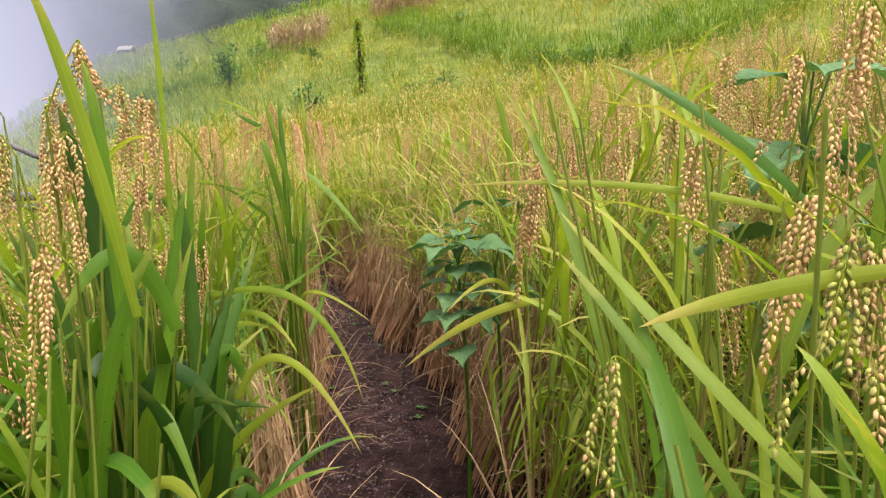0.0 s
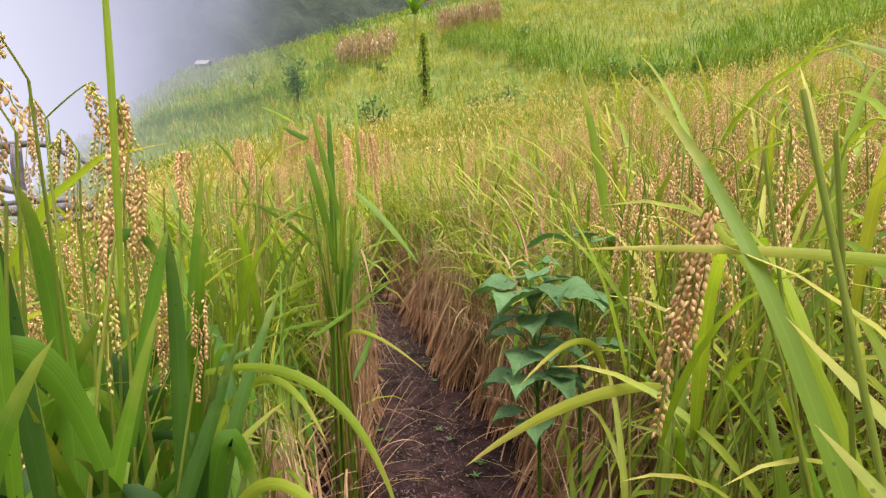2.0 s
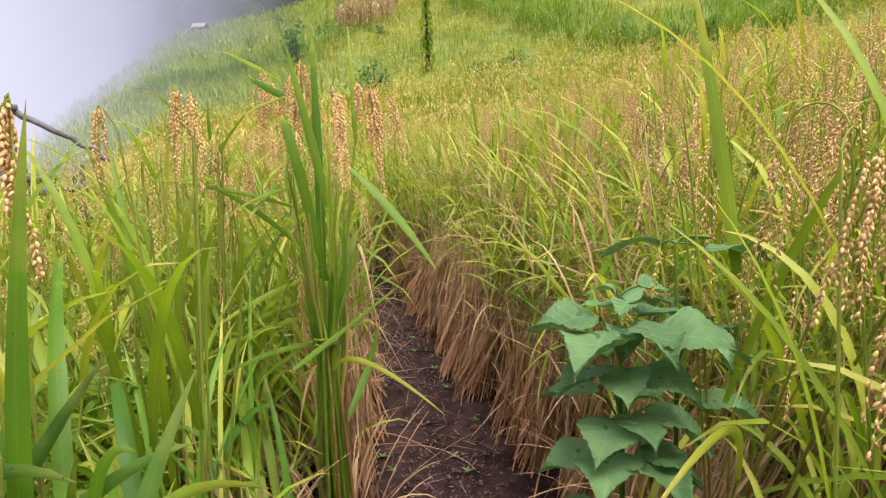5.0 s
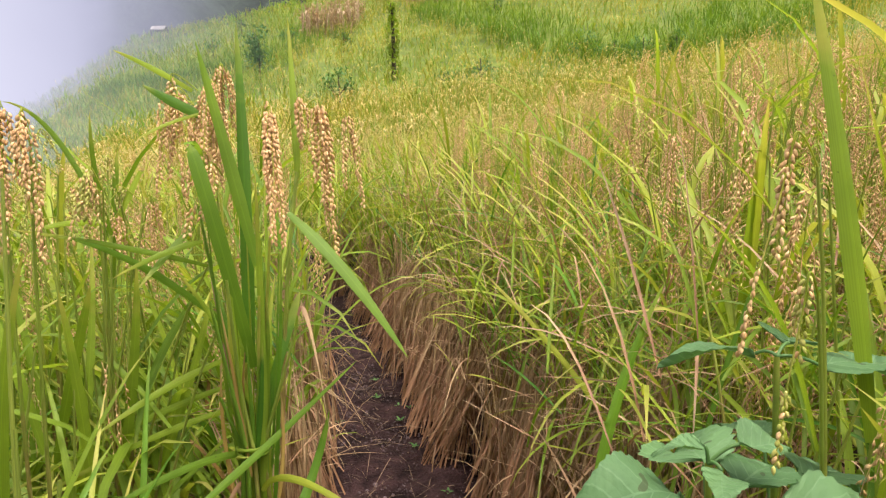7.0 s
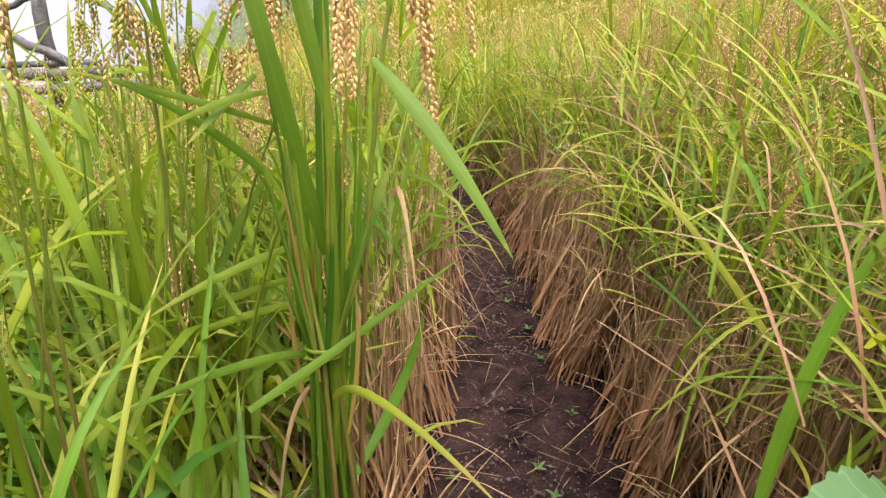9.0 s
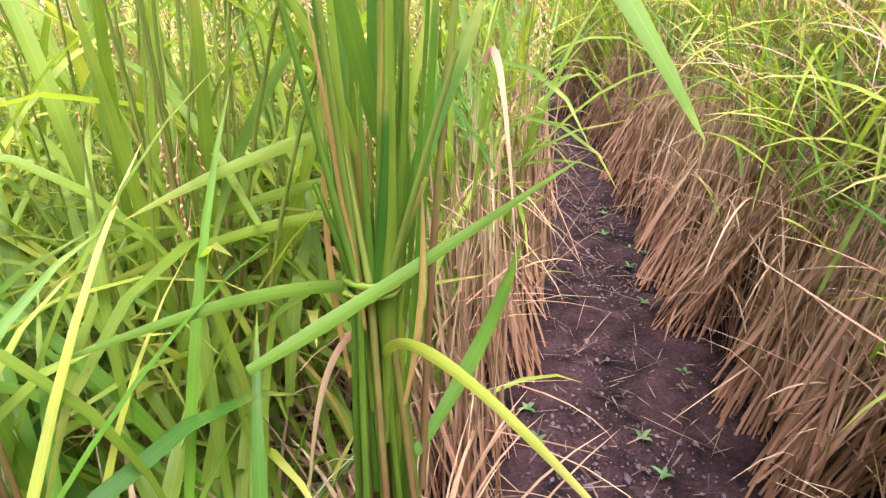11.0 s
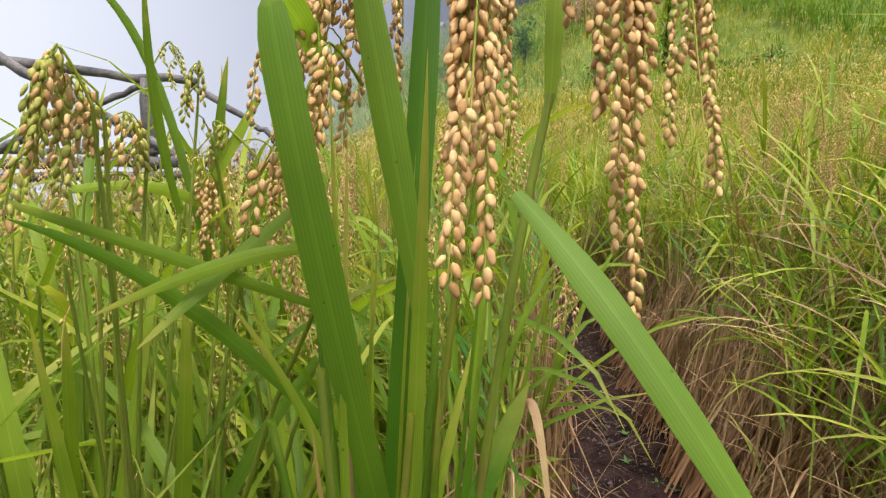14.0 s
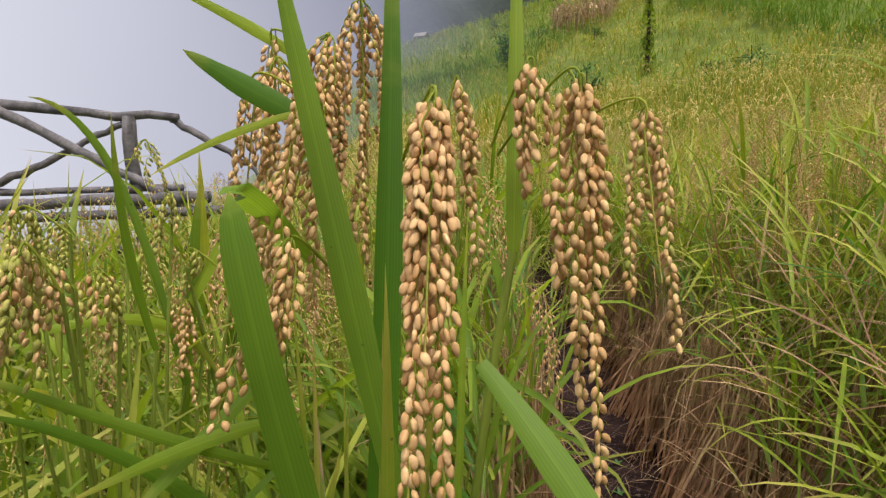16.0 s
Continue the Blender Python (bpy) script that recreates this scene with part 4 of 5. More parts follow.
loose_plant("dense dark green rice tuft with heavy brown heads", (-0.47, 0.78), [
    ((-0.29, 0.64, 0.95), (-0.310, 0.621, 1.154), (-0.340, 0.607, 1.29), 0.014, LEAF),
    ((-0.34, 0.838, 1.00), (-0.340, 0.856, 1.224), (-0.348, 0.87, 1.36), 0.007, LEAF),
    ((-0.355, 0.72, 0.85), (-0.352, 0.723, 1.10), (-0.366, 0.73, 1.22), 0.016, LEAF_DEEP),
    ((-0.42, 0.70, 0.55), (-0.36, 0.68, 0.85), (-0.29, 0.70, 1.02), 0.022, LEAF_DEEP),
    ((-0.44, 0.72, 0.50), (-0.40, 0.66, 0.80), (-0.38, 0.62, 1.00), 0.022, LEAF_DEEP),
    ((-0.42, 0.80, 0.55), (-0.38, 0.84, 0.80), (-0.33, 0.88, 1.0), 0.020, LEAF_DEEP),
    ((-0.42, 0.74, 0.60), (-0.32, 0.72, 0.72), (-0.27, 0.73, 0.56), 0.018, LEAF_YELLOW),
], [
    ((-0.395, 0.79, 1.10), (-0.414, 0.762, 1.145), (-0.412, 0.711, 0.97), dict(near_head, strings=10, spread=0.02)),
    ((-0.34, 0.63, 1.0), (-0.362, 0.617, 1.035), (-0.371, 0.571, 0.85), dict(near_head, spread=0.01)),
    ((-0.42, 0.741, 1.165), (-0.385, 0.754, 1.240), (-0.335, 0.751, 1.16), near_head),
    ((-0.39, 0.945, 1.14), (-0.398, 0.949, 1.195), (-0.407, 0.928, 1.05), near_head),
])
loose_plant("rice tuft with spreading ripe heads beside the path", (-0.74, 1.80), [
    ((-0.72, 1.78, 0.60), (-0.68, 1.76, 0.85), (-0.62, 1.75, 1.05), 0.016, LEAF),
    ((-0.74, 1.80, 0.60), (-0.78, 1.79, 0.90), (-0.83, 1.78, 1.12), 0.018, LEAF),
    ((-0.70, 1.72, 0.50), (-0.66, 1.66, 0.72), (-0.60, 1.58, 0.86), 0.016, LEAF),
    ((-0.76, 1.74, 0.50), (-0.74, 1.66, 0.78), (-0.73, 1.58, 0.98), 0.017, LEAF),
], [
    ((-0.66, 1.83, 1.15), (-0.650, 1.811, 1.19), (-0.645, 1.79, 1.03), near_head),
    ((-0.70, 1.84, 1.17), (-0.685, 1.825, 1.20), (-0.680, 1.81, 1.04), near_head),
    ((-0.78, 1.80, 1.13), (-0.80, 1.79, 1.17), (-0.81, 1.77, 1.02), near_head),
    ((-0.72, 1.76, 1.05), (-0.71, 1.75, 1.08), (-0.70, 1.73, 0.93), pale_head),
])


def sheaf(cx, cy, n, mat):
    """Upright broad blades fanning from one foot, as rows for loose_plant."""
    rows = []
    for i in range(n):
        a, out = i * 2.4, uni(0.02, 0.09)
        foot = np.array([cx + 0.03 * math.cos(a), cy + 0.03 * math.sin(a), uni(0.3, 0.6)])
        mid = foot + (out * math.cos(a), out * math.sin(a), uni(0.16, 0.26))
        tip = mid + (out * 2.2 * math.cos(a), out * 2.2 * math.sin(a), uni(-0.06, 0.16))
        rows.append((foot, mid, tip, uni(0.015, 0.022), mat if i % 3 else LEAF))
    return rows


loose_plant("thick sheaf of broad dark green rice blades", (-0.50, 0.98), sheaf(-0.50, 0.98, 13, LEAF_DARK), [
    ((-0.46, 0.99, 1.05), (-0.455, 0.985, 1.085), (-0.45, 0.97, 0.95), near_head),
    ((-0.54, 0.96, 1.12), (-0.56, 0.955, 1.16), (-0.585, 0.94, 1.02), near_head),
])
loose_plant("thick sheaf of broad green rice blades beside the path", (-0.58, 1.32), sheaf(-0.58, 1.32, 12, LEAF_DEEP), [
    ((-0.56, 1.33, 1.12), (-0.55, 1.325, 1.16), (-0.54, 1.30, 1.0), near_head),
    ((-0.61, 1.30, 1.14), (-0.63, 1.29, 1.18), (-0.65, 1.28, 1.03), near_head),
])
def clump(cx, cy, n, mats):
    """Broad blades springing from one foot and arching every way, clear of the trodden way, as rows for loose_plant."""
    rows = []
    while len(rows) < n:
        a, out = uni(0, 6.283), uni(0.08, 0.30)
        d = np.array([math.cos(a), math.sin(a), 0])
        foot = np.array([cx, cy, 0]) + d * uni(0, 0.05) + (0, 0, uni(0.10, 0.55))
        rise = uni(0.22, 0.40)
        tip = foot + d * out + (0, 0, rise + uni(-0.22, 0.22))
        mid = foot + d * out * uni(0.3, 0.5) + (0, 0, rise * uni(0.7, 0.95))
        if max(tip[0], mid[0]) > track_x(tip[1]) - 0.2 or tip[2] > 1.2:
            continue
        rows.append((foot, mid, tip, uni(0.018, 0.034), mats[len(rows) % len(mats)], (0.3 + 0.5 * d[0], -1.0 + 0.5 * d[1], 0.4)))
    return rows


dark_mix = (LEAF_DARK, LEAF_DEEP, LEAF_DARK, LEAF_DEEP, LEAF_DARK, LEAF_FRESH)
for cx, cy, heads in ((-0.45, 0.84, ((-0.44, 0.86, 1.16), (-0.52, 0.82, 1.12))), (-0.47, 1.04, ((-0.42, 1.05, 1.10), (-0.50, 1.10, 1.16))), (-0.66, 0.98, ((-0.66, 1.0, 1.18), (-0.62, 0.96, 1.12))), (-0.70, 1.22, ((-0.70, 1.22, 1.2), (-0.64, 1.2, 1.15)))):
    loose_plant("dense rice tuft of broad spotted dark green blades", (cx, cy), clump(cx, cy, 46, dark_mix), [(h, (h[0] - 0.015, h[1] - 0.01, h[2] + 0.035), (h[0] - 0.035, h[1] - 0.03, h[2] - 0.13), dict(near_head, strings=9, spread=0.014, green=g)) for h, g in zip(heads, (0.1, 0.5))])
dry_head = dict(near_head, strings=8, spread=0.018, green=0.5)
loose_plant("dark green rice tuft under arching dry heads", (-0.46, 0.93), [
    ((-0.305, 0.751, 0.902), (-0.350, 0.729, 1.001), (-0.400, 0.68, 0.931), 0.024, LEAF_DEEP),
    ((-0.389, 0.789, 0.80), (-0.421, 0.797, 1.05), (-0.434, 0.785, 1.176), 0.024, LEAF_DARK),
    ((-0.418, 0.855, 0.70), (-0.450, 0.893, 0.96), (-0.469, 0.886, 1.116), 0.026, LEAF_DEEP),
    ((-0.408, 1.005, 0.70), (-0.412, 1.037, 0.92), (-0.416, 1.037, 1.060), 0.022, LEAF_DARK),
    ((-0.512, 1.034, 1.00), (-0.476, 1.059, 1.045), (-0.440, 1.069, 1.000), 0.016, LEAF_DEEP),
    ((-0.424, 0.947, 0.82), (-0.403, 0.977, 0.972), (-0.387, 0.997, 1.058), 0.018, LEAF_DEEP),
    ((-0.44, 0.90, 0.45), (-0.38, 0.86, 0.66), (-0.33, 0.83, 0.80), 0.030, LEAF_DARK),
    ((-0.48, 0.88, 0.40), (-0.44, 0.80, 0.62), (-0.42, 0.74, 0.84), 0.032, LEAF_DARK),
    ((-0.40, 0.98, 0.45), (-0.35, 0.95, 0.64), (-0.32, 0.94, 0.76), 0.028, LEAF_DARK),
    ((-0.36, 0.80, 0.50), (-0.33, 0.78, 0.70), (-0.36, 0.72, 0.86), 0.026, LEAF_DARK),
], [
    ((-0.431, 0.871, 1.206), (-0.433, 0.839, 1.246), (-0.450, 0.790, 1.165), dry_head),
    ((-0.553, 1.034, 1.186), (-0.499, 1.044, 1.224), (-0.455, 1.045, 1.150), dry_head),
    ((-0.488, 1.080, 1.147), (-0.470, 1.064, 1.214), (-0.481, 1.034, 1.057), dict(near_head, spread=0.008)),
    ((-0.457, 0.819, 1.108), (-0.449, 0.800, 1.141), (-0.440, 0.761, 0.987), near_head),
    ((-0.484, 0.888, 0.980), (-0.482, 0.860, 1.005), (-0.472, 0.829, 0.935), pale_head),
    ((-0.427, 0.929, 0.960), (-0.409, 0.913, 0.985), (-0.393, 0.880, 0.910), pale_head),
])
loose_plant("green rice tuft with arching blades over the path", (-0.47, 1.12), [
    ((-0.37, 1.02, 0.88), (-0.215, 1.000, 0.865), (-0.125, 0.975, 0.71), 0.012, LEAF),
    ((-0.30, 0.90, 0.75), (-0.215, 0.890, 0.810), (-0.113, 0.87, 0.67), 0.013, LEAF_YELLOW),
    ((-0.48, 1.16, 0.55), (-0.44, 1.12, 0.82), (-0.40, 1.10, 1.05), 0.022, LEAF_DEEP),
    ((-0.50, 1.20, 0.55), (-0.50, 1.22, 0.85), (-0.47, 1.25, 1.15), 0.022, LEAF_DEEP),
    ((-0.49, 1.30, 0.72), (-0.382, 1.252, 0.785), (-0.285, 1.195, 0.71), 0.014, LEAF),
    ((-0.44, 1.10, 0.55), (-0.40, 1.05, 0.75), (-0.33, 1.0, 0.90), 0.018, LEAF_DEEP),
    ((-0.52, 1.10, 0.50), (-0.56, 1.08, 0.80), (-0.62, 1.05, 1.0), 0.024, LEAF_DEEP),
], [
    ((-0.405, 1.115, 0.94), (-0.418, 1.113, 0.970), (-0.430, 1.091, 0.81), near_head),
    ((-0.50, 1.175, 0.92), (-0.505, 1.164, 0.955), (-0.530, 1.130, 0.76), near_head),
    ((-0.47, 1.175, 0.92), (-0.482, 1.166, 0.950), (-0.500, 1.135, 0.76), dict(near_head, green=0.4)),
])
loose_plant("rice tuft with a broad upright blade and slender heads", (0.22, 1.80), [
    ((0.225, 1.79, 0.85), (0.185, 1.813, 1.10), (0.140, 1.834, 1.33), 0.026, LEAF),
    ((-0.016, 1.981, 0.60), (0.032, 2.068, 0.766), (0.120, 2.16, 0.93), 0.019, LEAF_DEEP),
    ((0.12, 2.42, 0.52), (-0.017, 2.452, 0.702), (-0.175, 2.463, 0.875), 0.013, LEAF_YELLOW),
    ((0.20, 1.75, 0.70), (0.26, 1.70, 0.95), (0.33, 1.66, 1.12), 0.018, LEAF),
    ((0.18, 1.62, 0.65), (0.12, 1.50, 0.78), (0.0, 1.36, 0.74), 0.014, LEAF_YELLOW),
], [
    ((0.11, 1.72, 1.13), (0.090, 1.715, 1.160), (0.045, 1.690, 0.98), dict(near_head, strings=4, spread=0.004)),
    ((0.10, 1.68, 1.03), (0.090, 1.675, 1.05), (0.065, 1.655, 0.90), dict(pale_head, strings=3, spread=0.006)),
    ((0.135, 2.222, 1.13), (0.137, 2.224, 1.165), (0.131, 2.197, 0.99), near_head),
    ((0.215, 1.43, 1.07), (0.205, 1.420, 1.100), (0.153, 1.395, 0.94), near_head),
    ((0.29, 1.39, 1.09), (0.287, 1.385, 1.115), (0.269, 1.355, 0.93), near_head),
])


loose_plant("rice tuft with pale green unripe heads", (-0.92, 2.15), [
    ((-0.60, 2.10, 0.96), (-0.707, 2.044, 1.000), (-0.86, 2.02, 1.03), 0.009, LEAF),
    ((-0.60, 2.09, 1.00), (-0.640, 2.052, 0.990), (-0.70, 2.01, 0.96), 0.010, LEAF),
    ((-0.80, 2.19, 0.95), (-0.895, 2.208, 1.149), (-0.97, 2.18, 1.22), 0.010, LEAF),
    ((-0.83, 2.21, 0.90), (-0.822, 2.229, 1.05), (-0.815, 2.242, 1.140), 0.013, LEAF),
    ((-0.90, 2.10, 0.60), (-0.80, 2.05, 0.82), (-0.74, 2.02, 0.95), 0.018, LEAF),
    ((-0.86, 2.05, 0.45), (-0.82, 2.10, 0.75), (-0.84, 2.18, 1.0), 0.016, LEAF),
    ((-0.95, 2.15, 0.50), (-1.0, 2.2, 0.80), (-1.10, 2.25, 1.02), 0.015, LEAF),
], [
    ((-0.85, 2.13, 1.10), (-0.875, 2.11, 1.125), (-0.885, 2.08, 0.99), dict(pale_head, strings=7)),
    ((-1.00, 2.24, 1.06), (-1.03, 2.237, 1.090), (-1.05, 2.22, 0.98), dict(pale_head, strings=7)),
    ((-1.06, 2.347, 1.14), (-1.045, 2.365, 1.175), (-1.00, 2.37, 1.10), pale_head),
    ((-0.94, 2.26, 1.04), (-0.93, 2.27, 1.075), (-0.90, 2.26, 0.95), pale_head),
    ((-0.78, 2.25, 1.02), (-0.765, 2.25, 1.05), (-0.74, 2.23, 0.90), near_head),
])


fat_pale = dict(strings=9, rings=4, sides=6, size=0.0088, green=0.6, spread=0.014, plump=0.5)
loose_plant("green rice tuft with pale half-ripe heads near the tied tuft", (-0.80, 2.10), [
    ((-0.585, 2.10, 0.870), (-0.675, 2.052, 0.966), (-0.740, 1.989, 1.020), 0.012, LEAF_FRESH),
    ((-0.620, 2.100, 1.020), (-0.646, 2.060, 0.982), (-0.666, 2.015, 0.944), 0.011, LEAF),
    ((-0.785, 2.151, 1.000), (-0.794, 2.140, 1.100), (-0.789, 2.135, 1.200), 0.010, LEAF),
    ((-0.774, 2.237, 1.100), (-0.795, 2.213, 1.043), (-0.809, 2.192, 1.000), 0.012, LEAF),
    ((-0.870, 2.111, 1.018), (-0.815, 2.183, 1.010), (-0.777, 2.211, 0.950), 0.011, LEAF),
    ((-0.621, 2.172, 0.777), (-0.695, 2.094, 0.750), (-0.751, 1.998, 0.717), 0.013, LEAF),
    ((-0.687, 2.209, 0.871), (-0.735, 2.139, 0.752), (-0.736, 2.072, 0.643), 0.014, LEAF),
    ((-0.80, 2.12, 0.55), (-0.74, 2.10, 0.78), (-0.71, 2.09, 0.97), 0.018, LEAF),
    ((-0.82, 2.08, 0.50), (-0.80, 2.05, 0.74), (-0.80, 2.03, 0.94), 0.019, LEAF),
    ((-0.78, 2.16, 0.50), (-0.70, 2.20, 0.72), (-0.66, 2.24, 0.90), 0.016, LEAF),
], [
    ((-0.716, 2.035, 1.085), (-0.722, 2.022, 1.117), (-0.732, 1.995, 1.020), fat_pale),
    ((-0.736, 2.056, 1.081), (-0.744, 2.044, 1.101), (-0.752, 2.021, 1.030), fat_pale),
    ((-0.759, 2.104, 1.056), (-0.766, 2.094, 1.080), (-0.772, 2.079, 1.010), fat_pale),
    ((-0.811, 2.199, 1.090), (-0.808, 2.201, 1.128), (-0.813, 2.195, 1.050), pale_head),
    ((-0.794, 2.212, 1.000), (-0.800, 2.199, 1.030), (-0.792, 2.187, 0.938), near_head),
    ((-0.770, 2.230, 1.045), (-0.799, 2.212, 1.074), (-0.823, 2.181, 1.030), pale_head),
])


def path_tuft(y, side, out):
    """A bundle of dry brown stalks at the path's edge, splayed at the foot, leaning off it, with flopping green tops."""
    x = float(track_x(y)) + side * out
    plant = thing("rice_plant", "rice tuft of dry brown stalks leaning off the footpath" if side > 0 else "brittle brown rice stalks along the footpath edge", "rice plant", "rice beside the path", at=(x, y, float(height(x, y)) - 0.01))
    n = 95 if side > 0 else 60
    lead = (uni(0.3, 1.0) if side > 0 else uni(2.2, 3.0))
    slope = uni(0.12, 0.30) if side > 0 else uni(0.05, 0.2)
    ph, r = uni(0, 6.283, n), 0.085 * np.sqrt(uni(0, 1, n))
    low = np.stack([r * np.cos(ph), r * np.sin(ph), uni(0, 1, n) ** 3 * 0.22], 1)
    lock = rng.normal(0, 0.045, (6, 3))[rng.randint(0, 6, n)]
    top = np.array([slope * math.cos(lead), slope * math.sin(lead), uni(0.46, 0.66)]) + rng.normal(0, 0.028, (n, 3)) + lock + low * 0.3 * (1, 1, 0)
    d = top - low
    az, el, ln = np.arctan2(d[:, 1], d[:, 0]), np.arctan2(d[:, 2], np.hypot(d[:, 0], d[:, 1])), np.linalg.norm(d, axis=1) * uni(0.6, 1.25, n)
    bend, wide, turn = rng.normal(-0.05, 0.3, n), uni(0.0025, 0.009, n), uni(-1.5, 1.5, n)
    single = 22 if side > 0 and y < 4 and out < 0.4 else 0
    for j in range(single):
        part("stalk", build("stalk", [(*blades(low[j], az[j], el[j], ln[j], bend[j], wide[j] * 1.1, 6, 3, 0.8, turn[j], root=0.8), STRAW)]), plant)
    k = slice(single, n)
    tagged(part("straw", build("straw", [(*blades(low[k], az[k], el[k], ln[k], bend[k], wide[k], 5, 3, 0.8, turn[k], root=0.8), STRAW)]), plant, "dry brown stalks"), kind="stuff")
    k = 60 if side > 0 else 34
    i = rng.randint(0, n, k)
    hang = blades(low[i] + d[i] * uni(0.2, 1.0, k)[:, None], uni(0, 6.283, k), uni(-1.3, 0.9, k), uni(0.10, 0.40, k), uni(0.1, 1.8, k), uni(0.002, 0.006, k), 6, 2)
    tagged(part("broken_straw", build("broken_straw", [(*hang, STRAW)]), plant), kind="stuff")
    for q in range(16 if side > 0 else 9):
        j = rng.randint(n)
        o = low[j] + d[j] * uni(0.85, 1.1)
        part("leaf", build("leaf", [(*blades(o, az[j] + uni(-2.0, 2.0), uni(0.3, 1.4), uni(0.25, 0.48), uni(0.0, 1.6), uni(0.007, 0.014), 8, 3, 0.3, uni(-1, 1)), (LEAF, LEAF_DEEP, LEAF_YELLOW if q % 2 else LEAF)[q % 3])]), plant)
    spot = pose(*plant.location)
    for o in list(plant.children):
        if o.name.startswith("leaf") and not clear_part(o, spot):
            bpy.data.objects.remove(o)


for y in np.arange(1.8, 5.4, 0.27):
    path_tuft(y + uni(-0.06, 0.06), 1, float(np.interp(y, [2.3, 2.9, 3.5], [0.34, 0.27, 0.20])) + uni(-0.04, 0.05))
for y in np.arange(1.9, 5.2, 0.31):
    path_tuft(y + uni(-0.06, 0.06), 1, uni(0.46, 0.62))
for y in np.concatenate([np.arange(1.45, 1.8, 0.2), np.arange(2.35, 5.4, 0.24)]):
    path_tuft(y + uni(-0.04, 0.04), -1, uni(0.21, 0.31))


# ---- broad-leaved weeds ----
def weed_material():
    """Felted grey-green leaf: pale midrib and side veins, quilted between them."""
    m, n, l, b = material("weed_leaf")
    uv, sep = n.new("ShaderNodeUVMap"), n.new("ShaderNodeSeparateXYZ")
    l.new(uv.outputs[0], sep.inputs[0])
    across = maths(n, l, "ABSOLUTE", maths(n, l, "SUBTRACT", sep.outputs[0], 0.5))
    along = maths(n, l, "SUBTRACT", sep.outputs[1], maths(n, l, "MULTIPLY", across, 0.42))
    wave = maths(n, l, "ABSOLUTE", maths(n, l, "SUBTRACT", maths(n, l, "FRACT", maths(n, l, "MULTIPLY", along, 8.0)), 0.5))
    vein = maths(n, l, "MAXIMUM", maths(n, l, "LESS_THAN", wave, 0.05), maths(n, l, "LESS_THAN", across, 0.014))
    info = n.new("ShaderNodeObjectInfo")
    col = mixed(n, l, "MIX", info.outputs["Random"], (0.08, 0.17, 0.062), (0.135, 0.26, 0.10))
    col = mixed(n, l, "MULTIPLY", 0.6, col, ramp(n, l, textured(n, l, 22.0), [(0.3, (0.66, 0.7, 0.66)), (0.7, (1.2, 1.14, 1.15))]))
    col = mixed(n, l, "MIX", maths(n, l, "MULTIPLY", vein, 0.22), col, (0.24, 0.38, 0.20))
    holes = maths(n, l, "GREATER_THAN", textured(n, l, 46.0, 1.0), 0.74)
    col = mixed(n, l, "MIX", maths(n, l, "MULTIPLY", holes, 0.7), col, (0.05, 0.06, 0.02))
    l.new(col, b.inputs["Base Color"])
    b.inputs["Roughness"].default_value, b.inputs["Specular IOR Level"].default_value = 0.62, 0.3
    bump = n.new("ShaderNodeBump")
    bump.inputs["Strength"].default_value, bump.inputs["Distance"].default_value = 0.6, 0.003
    l.new(maths(n, l, "ADD", wave, maths(n, l, "MULTIPLY", textured(n, l, 150.0), 0.35)), bump.inputs["Height"])
    l.new(bump.outputs[0], b.inputs["Normal"])
    trans, mx = n.new("ShaderNodeBsdfTranslucent"), n.new("ShaderNodeMixShader")
    l.new(mixed(n, l, "MULTIPLY", 1.0, col, (1.2, 1.3, 0.6)), trans.inputs[0])
    mx.inputs[0].default_value = 0.2
    l.new(b.outputs[0], mx.inputs[1]), l.new(trans.outputs[0], mx.inputs[2])
    l.new(mx.outputs[0], n["Material Output"].inputs[0])
    return m


WEED = weed_material()


def broad_leaf(length, width, sag):
    """A pointed, saw-edged, quilted leaf along +x with its stalk at the origin."""
    nu, nv = 37, 11
    s = np.linspace(0, 1, nu)
    half = width / 2 * np.interp(s, [0, 0.04, 0.12, 0.25, 0.36, 0.5, 0.65, 0.8, 0.92, 1], [0.02, 0.42, 0.80, 0.99, 1.0, 0.88, 0.64, 0.34, 0.12, 0.0]) + 0.0004
    half = half * (1 + 0.10 * ((np.arange(nu) % 3) / 2 - 0.5) + 0.06 * np.sin(s * 11 + length * 90))
    t = np.linspace(-1, 1, nv)
    at = np.abs(t)[None]
    x = s[:, None] * length + 0.10 * length * at ** 1.5 * (0.5 - s[:, None])
    y = half[:, None] * t[None]
    vein = np.abs(((s[:, None] * 0.8 - at * 0.21) * 8.0) % 1 - 0.5)
    curl = np.sin(length * 700)
    z = -sag * length * s[:, None] ** 1.8 + 0.15 * width * at ** 1.2 * np.sin(np.pi * s)[:, None] + 0.05 * width * vein * np.sin(np.pi * s)[:, None] * (at > 0.05) + 0.06 * width * np.sin(s[:, None] * 6 + t[None] * 2.5 + curl * 3)
    v = np.stack([x + 0 * z, y, z], 2).reshape(-1, 3)
    i = np.arange(nu * nv).reshape(nu, nv)
    f = np.stack([i[:-1, :-1], i[:-1, 1:], i[1:, 1:], i[1:, :-1]], 2).reshape(-1, 4)
    uv = np.stack(np.broadcast_arrays((t[None] + 1) / 2, s[:, None] * 0.8), 2).reshape(-1, 2)
    return v, f, uv


